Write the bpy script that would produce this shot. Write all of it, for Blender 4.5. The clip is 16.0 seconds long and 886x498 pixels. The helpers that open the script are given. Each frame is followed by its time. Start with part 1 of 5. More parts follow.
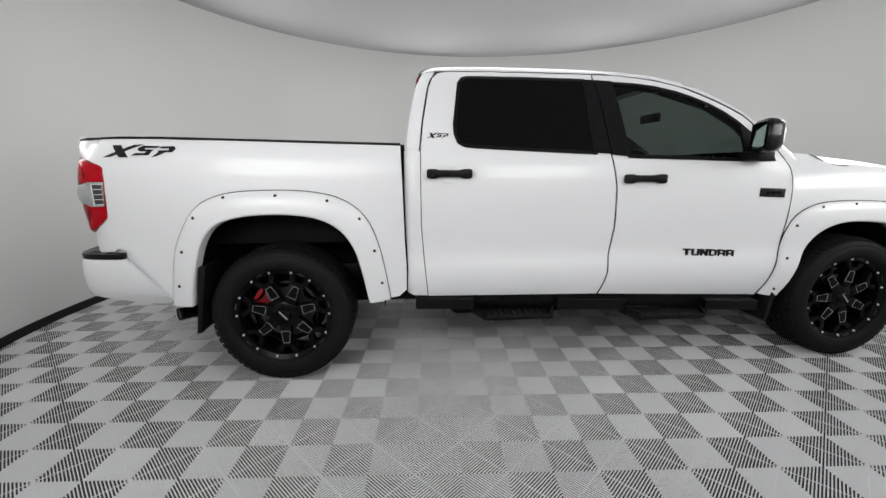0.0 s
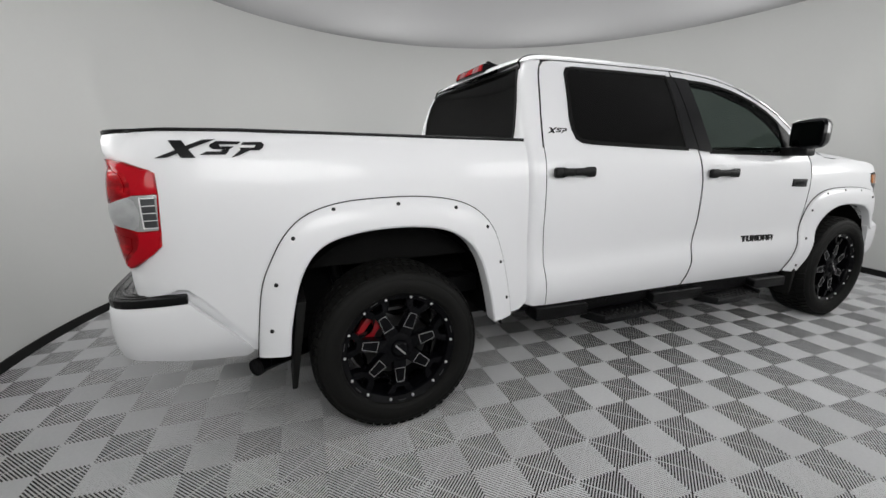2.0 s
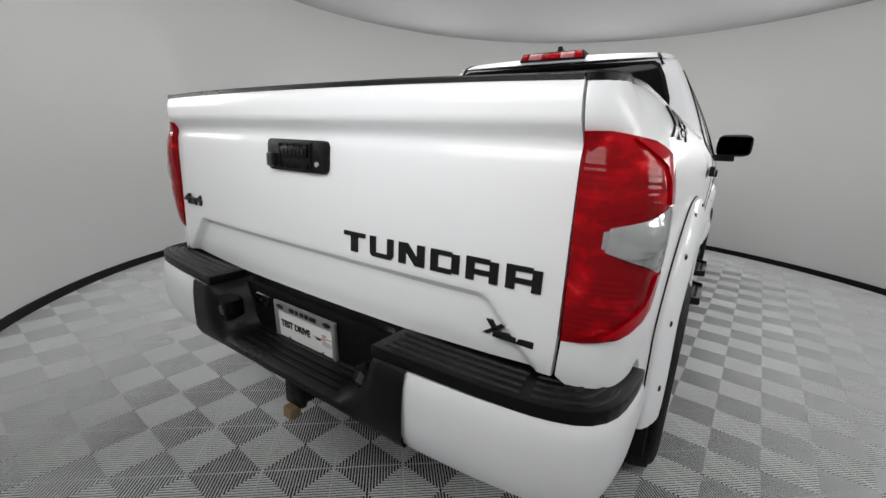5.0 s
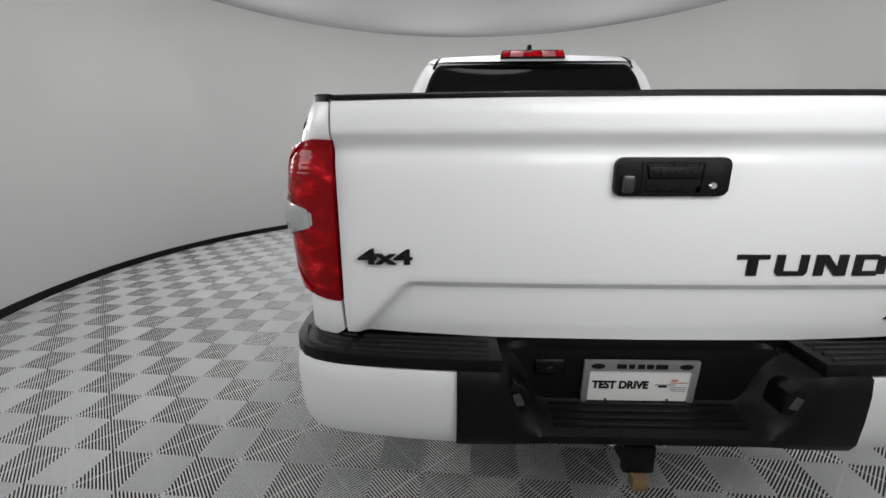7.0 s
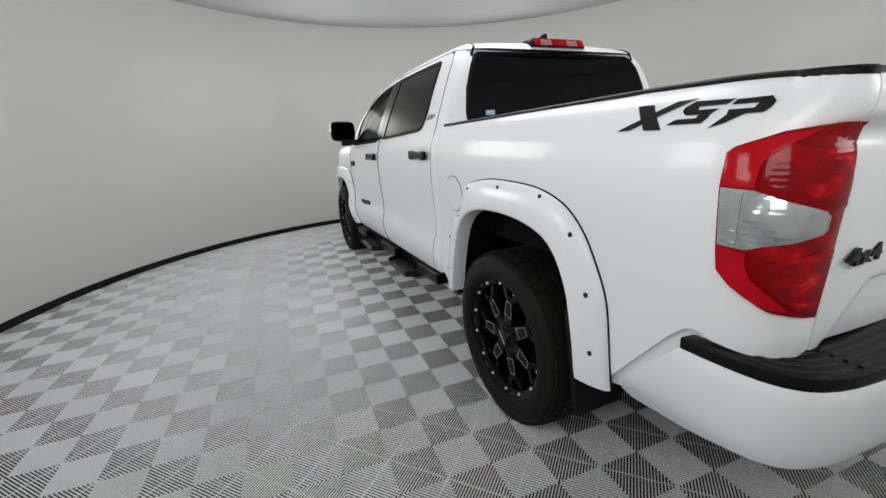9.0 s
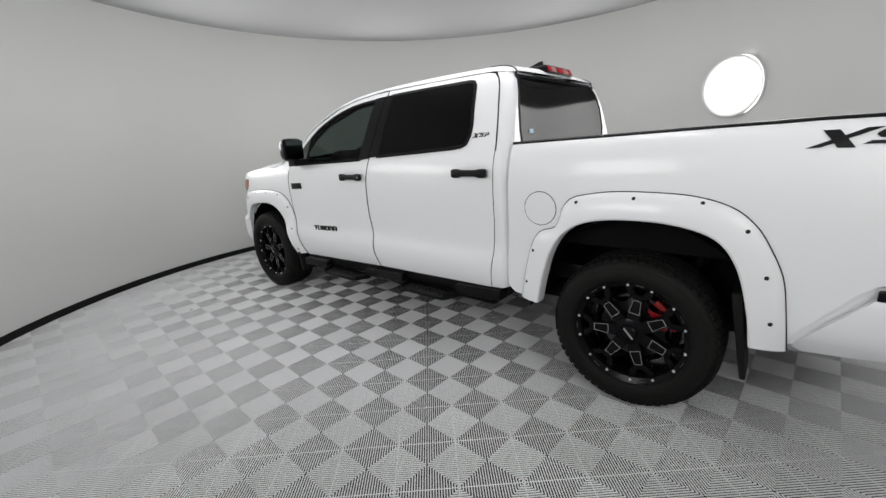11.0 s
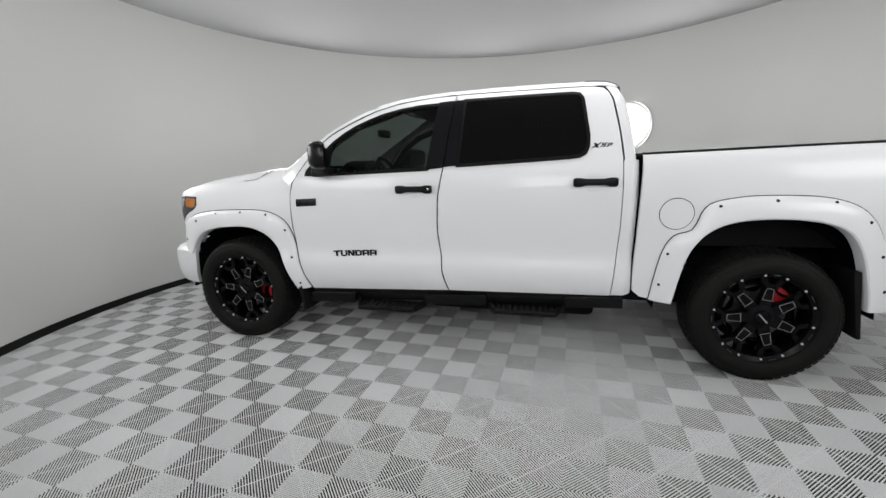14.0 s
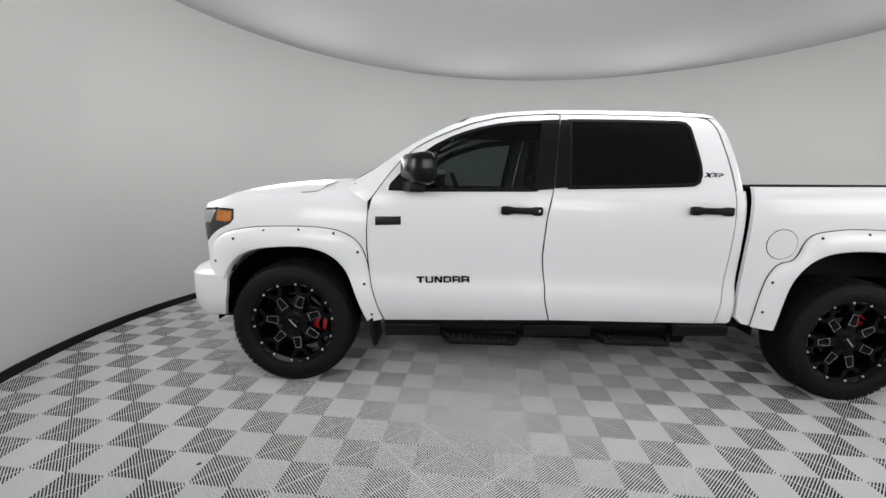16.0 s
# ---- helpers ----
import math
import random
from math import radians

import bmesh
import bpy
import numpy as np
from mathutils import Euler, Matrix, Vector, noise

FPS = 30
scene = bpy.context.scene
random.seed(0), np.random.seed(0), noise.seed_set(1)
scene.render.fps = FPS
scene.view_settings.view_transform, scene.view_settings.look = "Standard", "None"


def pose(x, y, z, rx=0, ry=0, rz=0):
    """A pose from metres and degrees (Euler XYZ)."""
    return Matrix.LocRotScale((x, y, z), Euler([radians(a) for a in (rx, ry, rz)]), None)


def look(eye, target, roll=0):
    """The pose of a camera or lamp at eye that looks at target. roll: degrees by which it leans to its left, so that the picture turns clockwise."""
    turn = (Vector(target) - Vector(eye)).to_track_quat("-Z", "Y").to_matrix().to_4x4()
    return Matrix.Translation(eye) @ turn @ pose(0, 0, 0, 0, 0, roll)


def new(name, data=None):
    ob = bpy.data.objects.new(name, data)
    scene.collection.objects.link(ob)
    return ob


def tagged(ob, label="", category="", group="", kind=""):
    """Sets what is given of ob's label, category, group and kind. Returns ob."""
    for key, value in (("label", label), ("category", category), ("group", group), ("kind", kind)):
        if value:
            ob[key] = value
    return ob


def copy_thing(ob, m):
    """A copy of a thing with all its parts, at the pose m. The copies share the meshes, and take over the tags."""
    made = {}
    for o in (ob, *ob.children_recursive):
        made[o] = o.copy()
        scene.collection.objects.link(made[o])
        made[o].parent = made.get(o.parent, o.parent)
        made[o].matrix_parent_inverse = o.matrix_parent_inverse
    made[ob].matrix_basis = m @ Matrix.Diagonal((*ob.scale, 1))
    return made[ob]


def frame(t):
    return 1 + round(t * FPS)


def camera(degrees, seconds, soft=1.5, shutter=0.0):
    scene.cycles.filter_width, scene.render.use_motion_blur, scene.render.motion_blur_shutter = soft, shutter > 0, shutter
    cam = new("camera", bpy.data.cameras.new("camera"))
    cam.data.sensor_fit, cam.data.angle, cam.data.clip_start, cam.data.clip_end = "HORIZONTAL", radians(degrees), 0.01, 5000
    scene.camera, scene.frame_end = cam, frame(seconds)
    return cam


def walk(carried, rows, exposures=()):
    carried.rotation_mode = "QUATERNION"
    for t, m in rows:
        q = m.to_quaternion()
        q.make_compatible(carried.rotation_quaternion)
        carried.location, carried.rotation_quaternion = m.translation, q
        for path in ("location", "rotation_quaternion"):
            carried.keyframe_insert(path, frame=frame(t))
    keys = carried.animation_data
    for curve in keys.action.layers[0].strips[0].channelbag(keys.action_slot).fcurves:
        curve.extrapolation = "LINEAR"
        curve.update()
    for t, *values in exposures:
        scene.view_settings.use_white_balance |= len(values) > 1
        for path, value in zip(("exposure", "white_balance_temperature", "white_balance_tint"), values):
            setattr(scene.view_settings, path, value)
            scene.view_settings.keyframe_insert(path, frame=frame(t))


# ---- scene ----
# ---- camera and walk ----
cam = camera(95.2, 16.0)
PATH = [
    (0, (0.76, -3.34, 1.296), (0.931, -1.39, 0.886), -0.0),
    (0.5, (0.473, -3.235, 1.329), (0.784, -1.305, 0.91), -0.1),
    (1, (0.153, -3.128, 1.319), (0.616, -1.228, 0.9), -0.3),
    (1.5, (-0.187, -2.984, 1.326), (0.419, -1.13, 0.884), -0.2),
    (2, (-0.47, -2.75, 1.33), (0.259, -0.942, 0.884), -0.5),
    (2.5, (-0.769, -2.521, 1.315), (0.101, -0.774, 0.88), 0.1),
    (3, (-1.043, -2.266, 1.322), (-0.028, -0.598, 0.887), 0.7),
    (3.5, (-1.274, -1.97, 1.345), (-0.114, -0.405, 0.893), 1.0),
    (3.7, (-1.362, -1.846, 1.327), (-0.139, -0.328, 0.88), 1.1),
    (5.8, (-2.057, -0.462, 1.282), (-0.238, 0.202, 0.783), 2.6),
    (6, (-2.092, -0.298, 1.288), (-0.234, 0.246, 0.788), 1.9),
    (6.5, (-2.106, 0.119, 1.32), (-0.188, 0.391, 0.821), 0.7),
    (7, (-2.071, 0.514, 1.318), (-0.135, 0.568, 0.819), -0.1),
    (7.5, (-1.971, 0.873, 1.343), (-0.042, 0.726, 0.835), -0.8),
    (8, (-1.839, 1.242, 1.327), (0.061, 0.892, 0.811), -1.5),
    (8.5, (-1.677, 1.604, 1.313), (0.172, 1.048, 0.791), -2.0),
    (9, (-1.478, 1.92, 1.345), (0.29, 1.151, 0.813), -3.2),
    (9.5, (-1.299, 2.253, 1.388), (0.361, 1.262, 0.876), -3.6),
    (10, (-1.075, 2.534, 1.416), (0.475, 1.371, 0.923), -3.8),
    (10.2, (-0.963, 2.652, 1.444), (0.529, 1.418, 0.945), -3.8),
    (12.3, (0.254, 3.489, 1.418), (1.136, 1.76, 0.933), -2.3),
    (12.5, (0.385, 3.533, 1.388), (1.214, 1.777, 0.91), -2.0),
    (13, (0.693, 3.637, 1.397), (1.441, 1.841, 0.936), -2.5),
    (13.5, (0.992, 3.683, 1.412), (1.606, 1.835, 0.958), -2.6),
    (14, (1.318, 3.681, 1.376), (1.793, 1.782, 0.966), -1.5),
    (14.5, (1.643, 3.675, 1.346), (2.04, 1.75, 0.979), 0.2),
    (15, (1.962, 3.679, 1.356), (2.243, 1.728, 1.017), 1.6),
    (15.5, (2.272, 3.642, 1.371), (2.444, 1.675, 1.05), 1.8),
    (16, (2.632, 3.57, 1.369), (2.674, 1.597, 1.049), 1.6),
]
walk(cam, [(t, look(e, a, r)) for t, e, a, r in PATH],
     [(0, 0.08), (2.5, 0.0), (5.8, -0.10), (8.5, -0.06), (10, 0.0), (12.5, 0.02), (14.5, 0.08), (16, 0.14)])

# ---- world and lights ----
ROOM_X, ROOM_Y, ROOM_R, ROOM_H = 1.72, 0.244, 3.95, 3.13
world = bpy.data.worlds.new("world")
scene.world = world
world.use_nodes = True
world.node_tree.nodes["Background"].inputs[0].default_value = (0.8, 0.85, 0.9, 1)
world.node_tree.nodes["Background"].inputs[1].default_value = 0.02
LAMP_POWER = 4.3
SPOT_POWER = 9.0
PANEL_WATTS = 18.0


# ---- materials ----
def material(name, color, rough=0.5, metal=0.0, coat=0.0, spec=0.5, var=0.0, var_scale=3.0, bump=0.0, bump_scale=60.0,
             fine=0.0, rough_var=0.0, emit=0.0, coat_rough=0.03):
    """A Principled surface with large-scale tone variation, fine grain and relief."""
    m = bpy.data.materials.new(name)
    m.use_nodes = True
    nt = m.node_tree
    b = nt.nodes["Principled BSDF"]
    b.inputs["Base Color"].default_value = (*color, 1)
    b.inputs["Roughness"].default_value = rough
    b.inputs["Metallic"].default_value = metal
    b.inputs["Coat Weight"].default_value = coat
    b.inputs["Coat Roughness"].default_value = coat_rough
    b.inputs["Specular IOR Level"].default_value = spec
    tex = nt.nodes.new("ShaderNodeTexCoord")
    if var or fine or rough_var:
        n1 = nt.nodes.new("ShaderNodeTexNoise")
        n1.inputs["Scale"].default_value = var_scale
        n1.inputs["Detail"].default_value = 5
        n2 = nt.nodes.new("ShaderNodeTexNoise")
        n2.inputs["Scale"].default_value = var_scale * 40
        n2.inputs["Detail"].default_value = 3
        nt.links.new(tex.outputs["Object"], n1.inputs["Vector"])
        nt.links.new(tex.outputs["Object"], n2.inputs["Vector"])
        r1 = nt.nodes.new("ShaderNodeMapRange")
        r1.inputs["To Min"].default_value, r1.inputs["To Max"].default_value = 1 - var, 1 + var
        r2 = nt.nodes.new("ShaderNodeMapRange")
        r2.inputs["To Min"].default_value, r2.inputs["To Max"].default_value = 1 - fine, 1 + fine
        nt.links.new(n1.outputs["Fac"], r1.inputs["Value"])
        nt.links.new(n2.outputs["Fac"], r2.inputs["Value"])
        mul = nt.nodes.new("ShaderNodeMath")
        mul.operation = "MULTIPLY"
        nt.links.new(r1.outputs["Result"], mul.inputs[0])
        nt.links.new(r2.outputs["Result"], mul.inputs[1])
        mix = nt.nodes.new("ShaderNodeVectorMath")
        mix.operation = "SCALE"
        mix.inputs[0].default_value = color
        nt.links.new(mul.outputs[0], mix.inputs["Scale"])
        nt.links.new(mix.outputs[0], b.inputs["Base Color"])
        if rough_var:
            r3 = nt.nodes.new("ShaderNodeMapRange")
            r3.inputs["To Min"].default_value, r3.inputs["To Max"].default_value = rough - rough_var, rough + rough_var
            nt.links.new(n1.outputs["Fac"], r3.inputs["Value"])
            nt.links.new(r3.outputs["Result"], b.inputs["Roughness"])
    if bump:
        n3 = nt.nodes.new("ShaderNodeTexNoise")
        n3.inputs["Scale"].default_value = bump_scale
        n3.inputs["Detail"].default_value = 3
        nt.links.new(tex.outputs["Object"], n3.inputs["Vector"])
        bp = nt.nodes.new("ShaderNodeBump")
        bp.inputs["Strength"].default_value = bump
        bp.inputs["Distance"].default_value = 0.004
        nt.links.new(n3.outputs["Fac"], bp.inputs["Height"])
        nt.links.new(bp.outputs["Normal"], b.inputs["Normal"])
    if emit:
        b.inputs["Emission Color"].default_value = (*color, 1)
        b.inputs["Emission Strength"].default_value = emit
    return m


PAINT = material("white_car_paint", (0.82, 0.825, 0.845), 0.42, coat=0.45, coat_rough=0.10, var=0.012, var_scale=1.5, bump=0.015, bump_scale=220)
BLACK = material("gloss_black_trim", (0.004, 0.004, 0.005), 0.22, spec=0.2, var=0.2, fine=0.1)
MATTE = material("matte_black_plastic", (0.0042, 0.0042, 0.0046), 0.31, spec=0.17, var=0.3, fine=0.25, bump=0.25, bump_scale=500, rough_var=0.13)
DARK = material("underbody_black", (0.005, 0.005, 0.005), 0.6, spec=0.08, var=0.5, fine=0.3, bump=0.4, bump_scale=40)
RUBBER = material("tyre_rubber", (0.0085, 0.0085, 0.008), 0.60, spec=0.13, var=0.25, fine=0.2, bump=0.25, bump_scale=300, rough_var=0.1)
# black of rubber seals, also painted on panel rims as gap shade
SEAL_AND_GAP = material("black_seal_and_gap_shade", (0.005, 0.005, 0.005), 0.6, spec=0.12)
VINYL = material("tonneau_vinyl", (0.008, 0.008, 0.009), 0.6, spec=0.15, var=0.2, bump=0.3, bump_scale=700)
RIM = material("gloss_black_alloy", (0.003, 0.003, 0.004), 0.22, spec=0.15, var=0.1)
MILLED = material("milled_aluminium", (0.50, 0.50, 0.50), 0.35, metal=0.6, fine=0.1)
BOLT = material("zinc_bolt", (0.78, 0.78, 0.78), 0.35, metal=0.3, fine=0.1)
MIRROR = material("tinted_mirror_glass", (0.05, 0.05, 0.055), 0.04, metal=1.0)
CHROME = material("chrome", (0.8, 0.8, 0.8), 0.1, metal=1.0)
DISC = material("brake_disc_steel", (0.16, 0.16, 0.16), 0.4, metal=1.0, fine=0.2)
CALIPER = material("red_caliper_paint", (0.46, 0.008, 0.016), 0.30, coat=0.4, var=0.1)
GLASS_DARK = material("limo_tinted_glass", (0.0025, 0.0025, 0.0025), 0.2, spec=0.11)
LENS_RED = material("red_lens", (0.44, 0.0012, 0.009), 0.09, coat=0.0, spec=0.2, var=0.2, var_scale=9, bump=0.03, bump_scale=60)
LENS_CLEAR = material("clear_lens_over_reflector", (0.50, 0.51, 0.51), 0.22, metal=0.75, coat=0.6, var=0.2, var_scale=18, bump=0.1, bump_scale=90)
LOUVRE_DARKENED = material("louvred_reflector_painted_dark", (0.07, 0.073, 0.077), 0.25, metal=0.7, coat=0.6, var=0.35, var_scale=22)
FACET = material("faceted_reflector", (0.62, 0.63, 0.64), 0.2, metal=0.9, coat=0.3, var=0.3, var_scale=26)
CARGO = material("pinkish_clear_lens", (0.45, 0.16, 0.17), 0.15, metal=0.3, coat=0.6, var=0.5, var_scale=40, bump=0.5, bump_scale=80)
AMBER = material("amber_lens", (0.48, 0.16, 0.022), 0.2, coat=0.5, var=0.3, var_scale=20)
LAMP_DARK = material("dark_lamp_housing", (0.022, 0.022, 0.024), 0.3, coat=0.25)
LAMP_GREY = material("dull_grey_lens", (0.05, 0.05, 0.05), 0.3, var=0.3, var_scale=30)
BADGE = material("badge_black", (0.006, 0.006, 0.007), 0.35, spec=0.3)
DECAL = material("decal_charcoal", (0.009, 0.009, 0.010), 0.4, spec=0.2, coat=0.1, fine=0.1)
PLATE = material("plate_white", (0.78, 0.78, 0.77), 0.4, var=0.04)
PLATE_FRAME = material("plate_frame_pewter", (0.42, 0.42, 0.43), 0.35, metal=0.7, var=0.15, var_scale=20)
PLATE_RED = material("plate_logo_red", (0.5, 0.2, 0.16), 0.5)
BRASS = material("hitch_block_tan", (0.20, 0.135, 0.065), 0.5, var=0.25)
SEAT = material("seat_grey_fabric", (0.045, 0.045, 0.047), 0.85, var=0.2, fine=0.25)
INTERIOR = material("cabin_dark_trim", (0.015, 0.015, 0.016), 0.75, spec=0.2, var=0.2)
STICKER = material("sticker_blue_white", (0.35, 0.5, 0.65), 0.5, var=0.3, var_scale=60)
WALL = material("wall_painted_grey_white", (0.665, 0.67, 0.655), 0.7, spec=0.3, var=0.02, var_scale=0.8, fine=0.01, bump=0.05, bump_scale=150)
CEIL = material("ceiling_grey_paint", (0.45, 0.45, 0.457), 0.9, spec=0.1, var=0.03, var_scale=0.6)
BASEBOARD = material("black_vinyl_baseboard", (0.008, 0.008, 0.008), 0.5, spec=0.2, var=0.3, var_scale=5)
TILE = material("ribbed_floor_tile_grey", (0.71, 0.715, 0.725), 0.40, spec=0.5, var=0.10, var_scale=1.6, fine=0.08, rough_var=0.12)
def vary_pieces(m, low, high):
    """Lets each piece differ a little in tone."""
    nt = m.node_tree
    b = nt.nodes["Principled BSDF"]
    old = b.inputs["Base Color"].links[0].from_socket
    info = nt.nodes.new("ShaderNodeObjectInfo")
    span = nt.nodes.new("ShaderNodeMapRange")
    span.inputs["To Min"].default_value, span.inputs["To Max"].default_value = low, high
    mul = nt.nodes.new("ShaderNodeVectorMath")
    mul.operation = "SCALE"
    nt.links.new(info.outputs["Random"], span.inputs["Value"])
    nt.links.new(old, mul.inputs[0])
    nt.links.new(span.outputs["Result"], mul.inputs["Scale"])
    nt.links.new(mul.outputs[0], b.inputs["Base Color"])


vary_pieces(TILE, 0.94, 1.04)
SUBFLOOR = material("subfloor_dark", (0.032, 0.032, 0.032), 0.9, var=0.3)
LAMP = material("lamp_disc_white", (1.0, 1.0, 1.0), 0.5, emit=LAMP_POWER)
SPOT = material("wall_lamp_disc_white", (1.0, 0.99, 0.97), 0.5, emit=SPOT_POWER)
def fade_to_rim(m, core, edge, inner, outer):
    """A round diffuser brightest in the middle; its fade towards the rim paints in the glare halo."""
    nt = m.node_tree
    tex = nt.nodes.new("ShaderNodeTexCoord")
    flat = nt.nodes.new("ShaderNodeVectorMath")
    flat.operation = "MULTIPLY"
    flat.inputs[1].default_value = (1, 0, 1)
    size = nt.nodes.new("ShaderNodeVectorMath")
    size.operation = "LENGTH"
    span = nt.nodes.new("ShaderNodeMapRange")
    span.interpolation_type = "SMOOTHSTEP"
    span.inputs["From Min"].default_value, span.inputs["From Max"].default_value = inner, outer
    span.inputs["To Min"].default_value, span.inputs["To Max"].default_value = core, edge
    nt.links.new(tex.outputs["Object"], flat.inputs[0])
    nt.links.new(flat.outputs[0], size.inputs[0])
    nt.links.new(size.outputs["Value"], span.inputs["Value"])
    nt.links.new(span.outputs["Result"], nt.nodes["Principled BSDF"].inputs["Emission Strength"])


fade_to_rim(SPOT, SPOT_POWER, 0.12, 0.17, 0.345)
LAMP_RING = material("lamp_ring_white", (0.7, 0.7, 0.7), 0.4)


def tinted_glass(name, tint, solid=False, gloss=0.12):
    """Pane that lets light through with a tint (or, when solid, is dark all through), and reflects by Fresnel."""
    m = bpy.data.materials.new(name)
    m.use_nodes = True
    nt = m.node_tree
    out = nt.nodes["Material Output"]
    nt.nodes.remove(nt.nodes["Principled BSDF"])
    tr = nt.nodes.new("ShaderNodeBsdfDiffuse" if solid else "ShaderNodeBsdfTransparent")
    tr.inputs["Color"].default_value = (*tint, 1)
    gl = nt.nodes.new("ShaderNodeBsdfGlossy")
    gl.inputs["Roughness"].default_value = 0.10
    lw = nt.nodes.new("ShaderNodeLayerWeight")
    lw.inputs["Blend"].default_value = 0.5
    pw = nt.nodes.new("ShaderNodeMath")
    pw.operation = "POWER"
    pw.inputs[1].default_value = 4.0
    fr = nt.nodes.new("ShaderNodeMapRange")
    fr.inputs["To Min"].default_value, fr.inputs["To Max"].default_value = 0.02, gloss
    nt.links.new(lw.outputs["Facing"], pw.inputs[0])
    nt.links.new(pw.outputs[0], fr.inputs["Value"])
    mix = nt.nodes.new("ShaderNodeMixShader")
    nt.links.new(fr.outputs[0], mix.inputs[0])
    nt.links.new(tr.outputs[0], mix.inputs[1])
    nt.links.new(gl.outputs[0], mix.inputs[2])
    nt.links.new(mix.outputs[0], out.inputs["Surface"])
    return m


GLASS_BACK = tinted_glass("dark_rear_glass", (0.0025, 0.0025, 0.0025), solid=True, gloss=0.14)


def red_painted_glints(name):
    """Deep red lens over a broken chrome reflector: dark field, bright red glints painted in, drawn out sideways."""
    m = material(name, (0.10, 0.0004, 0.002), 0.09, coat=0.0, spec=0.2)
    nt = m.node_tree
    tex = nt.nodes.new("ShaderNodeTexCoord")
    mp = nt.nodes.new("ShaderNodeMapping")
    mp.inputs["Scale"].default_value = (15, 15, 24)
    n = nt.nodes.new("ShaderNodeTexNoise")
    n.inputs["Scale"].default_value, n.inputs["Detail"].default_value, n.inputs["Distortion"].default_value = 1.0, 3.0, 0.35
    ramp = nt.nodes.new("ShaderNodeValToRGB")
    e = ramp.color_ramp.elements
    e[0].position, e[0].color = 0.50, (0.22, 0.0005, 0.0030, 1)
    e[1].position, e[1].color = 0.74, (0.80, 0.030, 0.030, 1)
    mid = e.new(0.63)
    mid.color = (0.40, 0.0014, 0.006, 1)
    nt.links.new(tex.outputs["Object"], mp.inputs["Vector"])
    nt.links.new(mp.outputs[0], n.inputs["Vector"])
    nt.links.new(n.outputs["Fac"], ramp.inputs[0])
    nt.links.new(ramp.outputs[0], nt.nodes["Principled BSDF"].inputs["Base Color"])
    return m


LENS_RED_DEEP = red_painted_glints("deep_red_lens")
GLASS = tinted_glass("green_tinted_glass", (0.235, 0.27, 0.255))
GLASS_FRONT = tinted_glass("windscreen_glass", (0.36, 0.41, 0.39))


# ---- mesh helpers ----
def finish(name, bm, mat, parent=None, label="", smooth=True, angle=32, edges=None):
    """Links a bmesh as one mesh object, smooth-shaded with sharp edges past the angle."""
    bmesh.ops.recalc_face_normals(bm, faces=bm.faces[:])
    if smooth:
        lim = radians(angle)
        for f in bm.faces:
            f.smooth = True
        for e in bm.edges:
            if len(e.link_faces) == 2 and e.calc_face_angle(0) > lim:
                e.smooth = False
    me = bpy.data.meshes.new(name)
    bm.to_mesh(me)
    bm.free()
    me.materials.append(mat)
    if edges is not None:
        me.materials.append(edges)
    ob = new(name, me)
    if parent is not None:
        ob.parent = parent
    if label:
        ob["label"] = label
    return ob


part = finish


def thing(name, label, category, at=(0, 0, 0), group="", kind=""):
    ob = new(name)
    ob.location = at
    return tagged(ob, label, category, group, kind)


def bevel(bm, width, segments=2):
    if width:
        bmesh.ops.bevel(bm, geom=bm.edges[:], offset=width, segments=segments, profile=0.6, affect="EDGES", clamp_overlap=True)
    return bm


def box_bm(a, b, w=0.0, seg=2):
    bm = bmesh.new()
    bmesh.ops.create_cube(bm, size=1)
    for v in bm.verts:
        v.co = Vector([a[i] if v.co[i] < 0 else b[i] for i in range(3)])
    return bevel(bm, w, seg)


def prism_bm(loop, axis, lo, hi, w=0.0, seg=2):
    """A closed 2D loop extruded along an axis. axis x: loop is (y, z); y: (x, z); z: (x, y)."""
    bm = bmesh.new()

    def put(p, h):
        return {"x": (h, p[0], p[1]), "y": (p[0], h, p[1]), "z": (p[0], p[1], h)}[axis]
    a = [bm.verts.new(put(p, lo)) for p in loop]
    b = [bm.verts.new(put(p, hi)) for p in loop]
    bm.faces.new(a)
    bm.faces.new(b[::-1])
    n = len(loop)
    for i in range(n):
        bm.faces.new((a[i], b[i], b[(i + 1) % n], a[(i + 1) % n]))
    bmesh.ops.recalc_face_normals(bm, faces=bm.faces[:])
    return bevel(bm, w, seg)


def lathe_bm(profile, segments=64, close=False):
    """(radius, along) pairs turned round the y axis."""
    bm = bmesh.new()
    rings = []
    for r, h in profile:
        if r < 1e-6:
            rings.append([bm.verts.new((0, h, 0))])
        else:
            rings.append([bm.verts.new((r * math.cos(2 * math.pi * k / segments), h, r * math.sin(2 * math.pi * k / segments))) for k in range(segments)])
    pairs = list(zip(rings, rings[1:])) + ([(rings[-1], rings[0])] if close else [])
    for p, q in pairs:
        for k in range(segments):
            j = (k + 1) % segments
            if len(p) == 1:
                bm.faces.new((p[0], q[k], q[j]))
            elif len(q) == 1:
                bm.faces.new((p[k], q[0], p[j]))
            else:
                bm.faces.new((p[k], q[k], q[j], p[j]))
    return bm


def grid_bm(rows, thickness=0.0):
    """A sheet from rows of points; with thickness it gets a back and rims."""
    bm = bmesh.new()
    vs = [[bm.verts.new(p) for p in r] for r in rows]
    for r in range(len(vs) - 1):
        for c in range(len(vs[0]) - 1):
            q = (vs[r][c], vs[r][c + 1], vs[r + 1][c + 1], vs[r + 1][c])
            if len(set(q)) == 4:
                bm.faces.new(q)
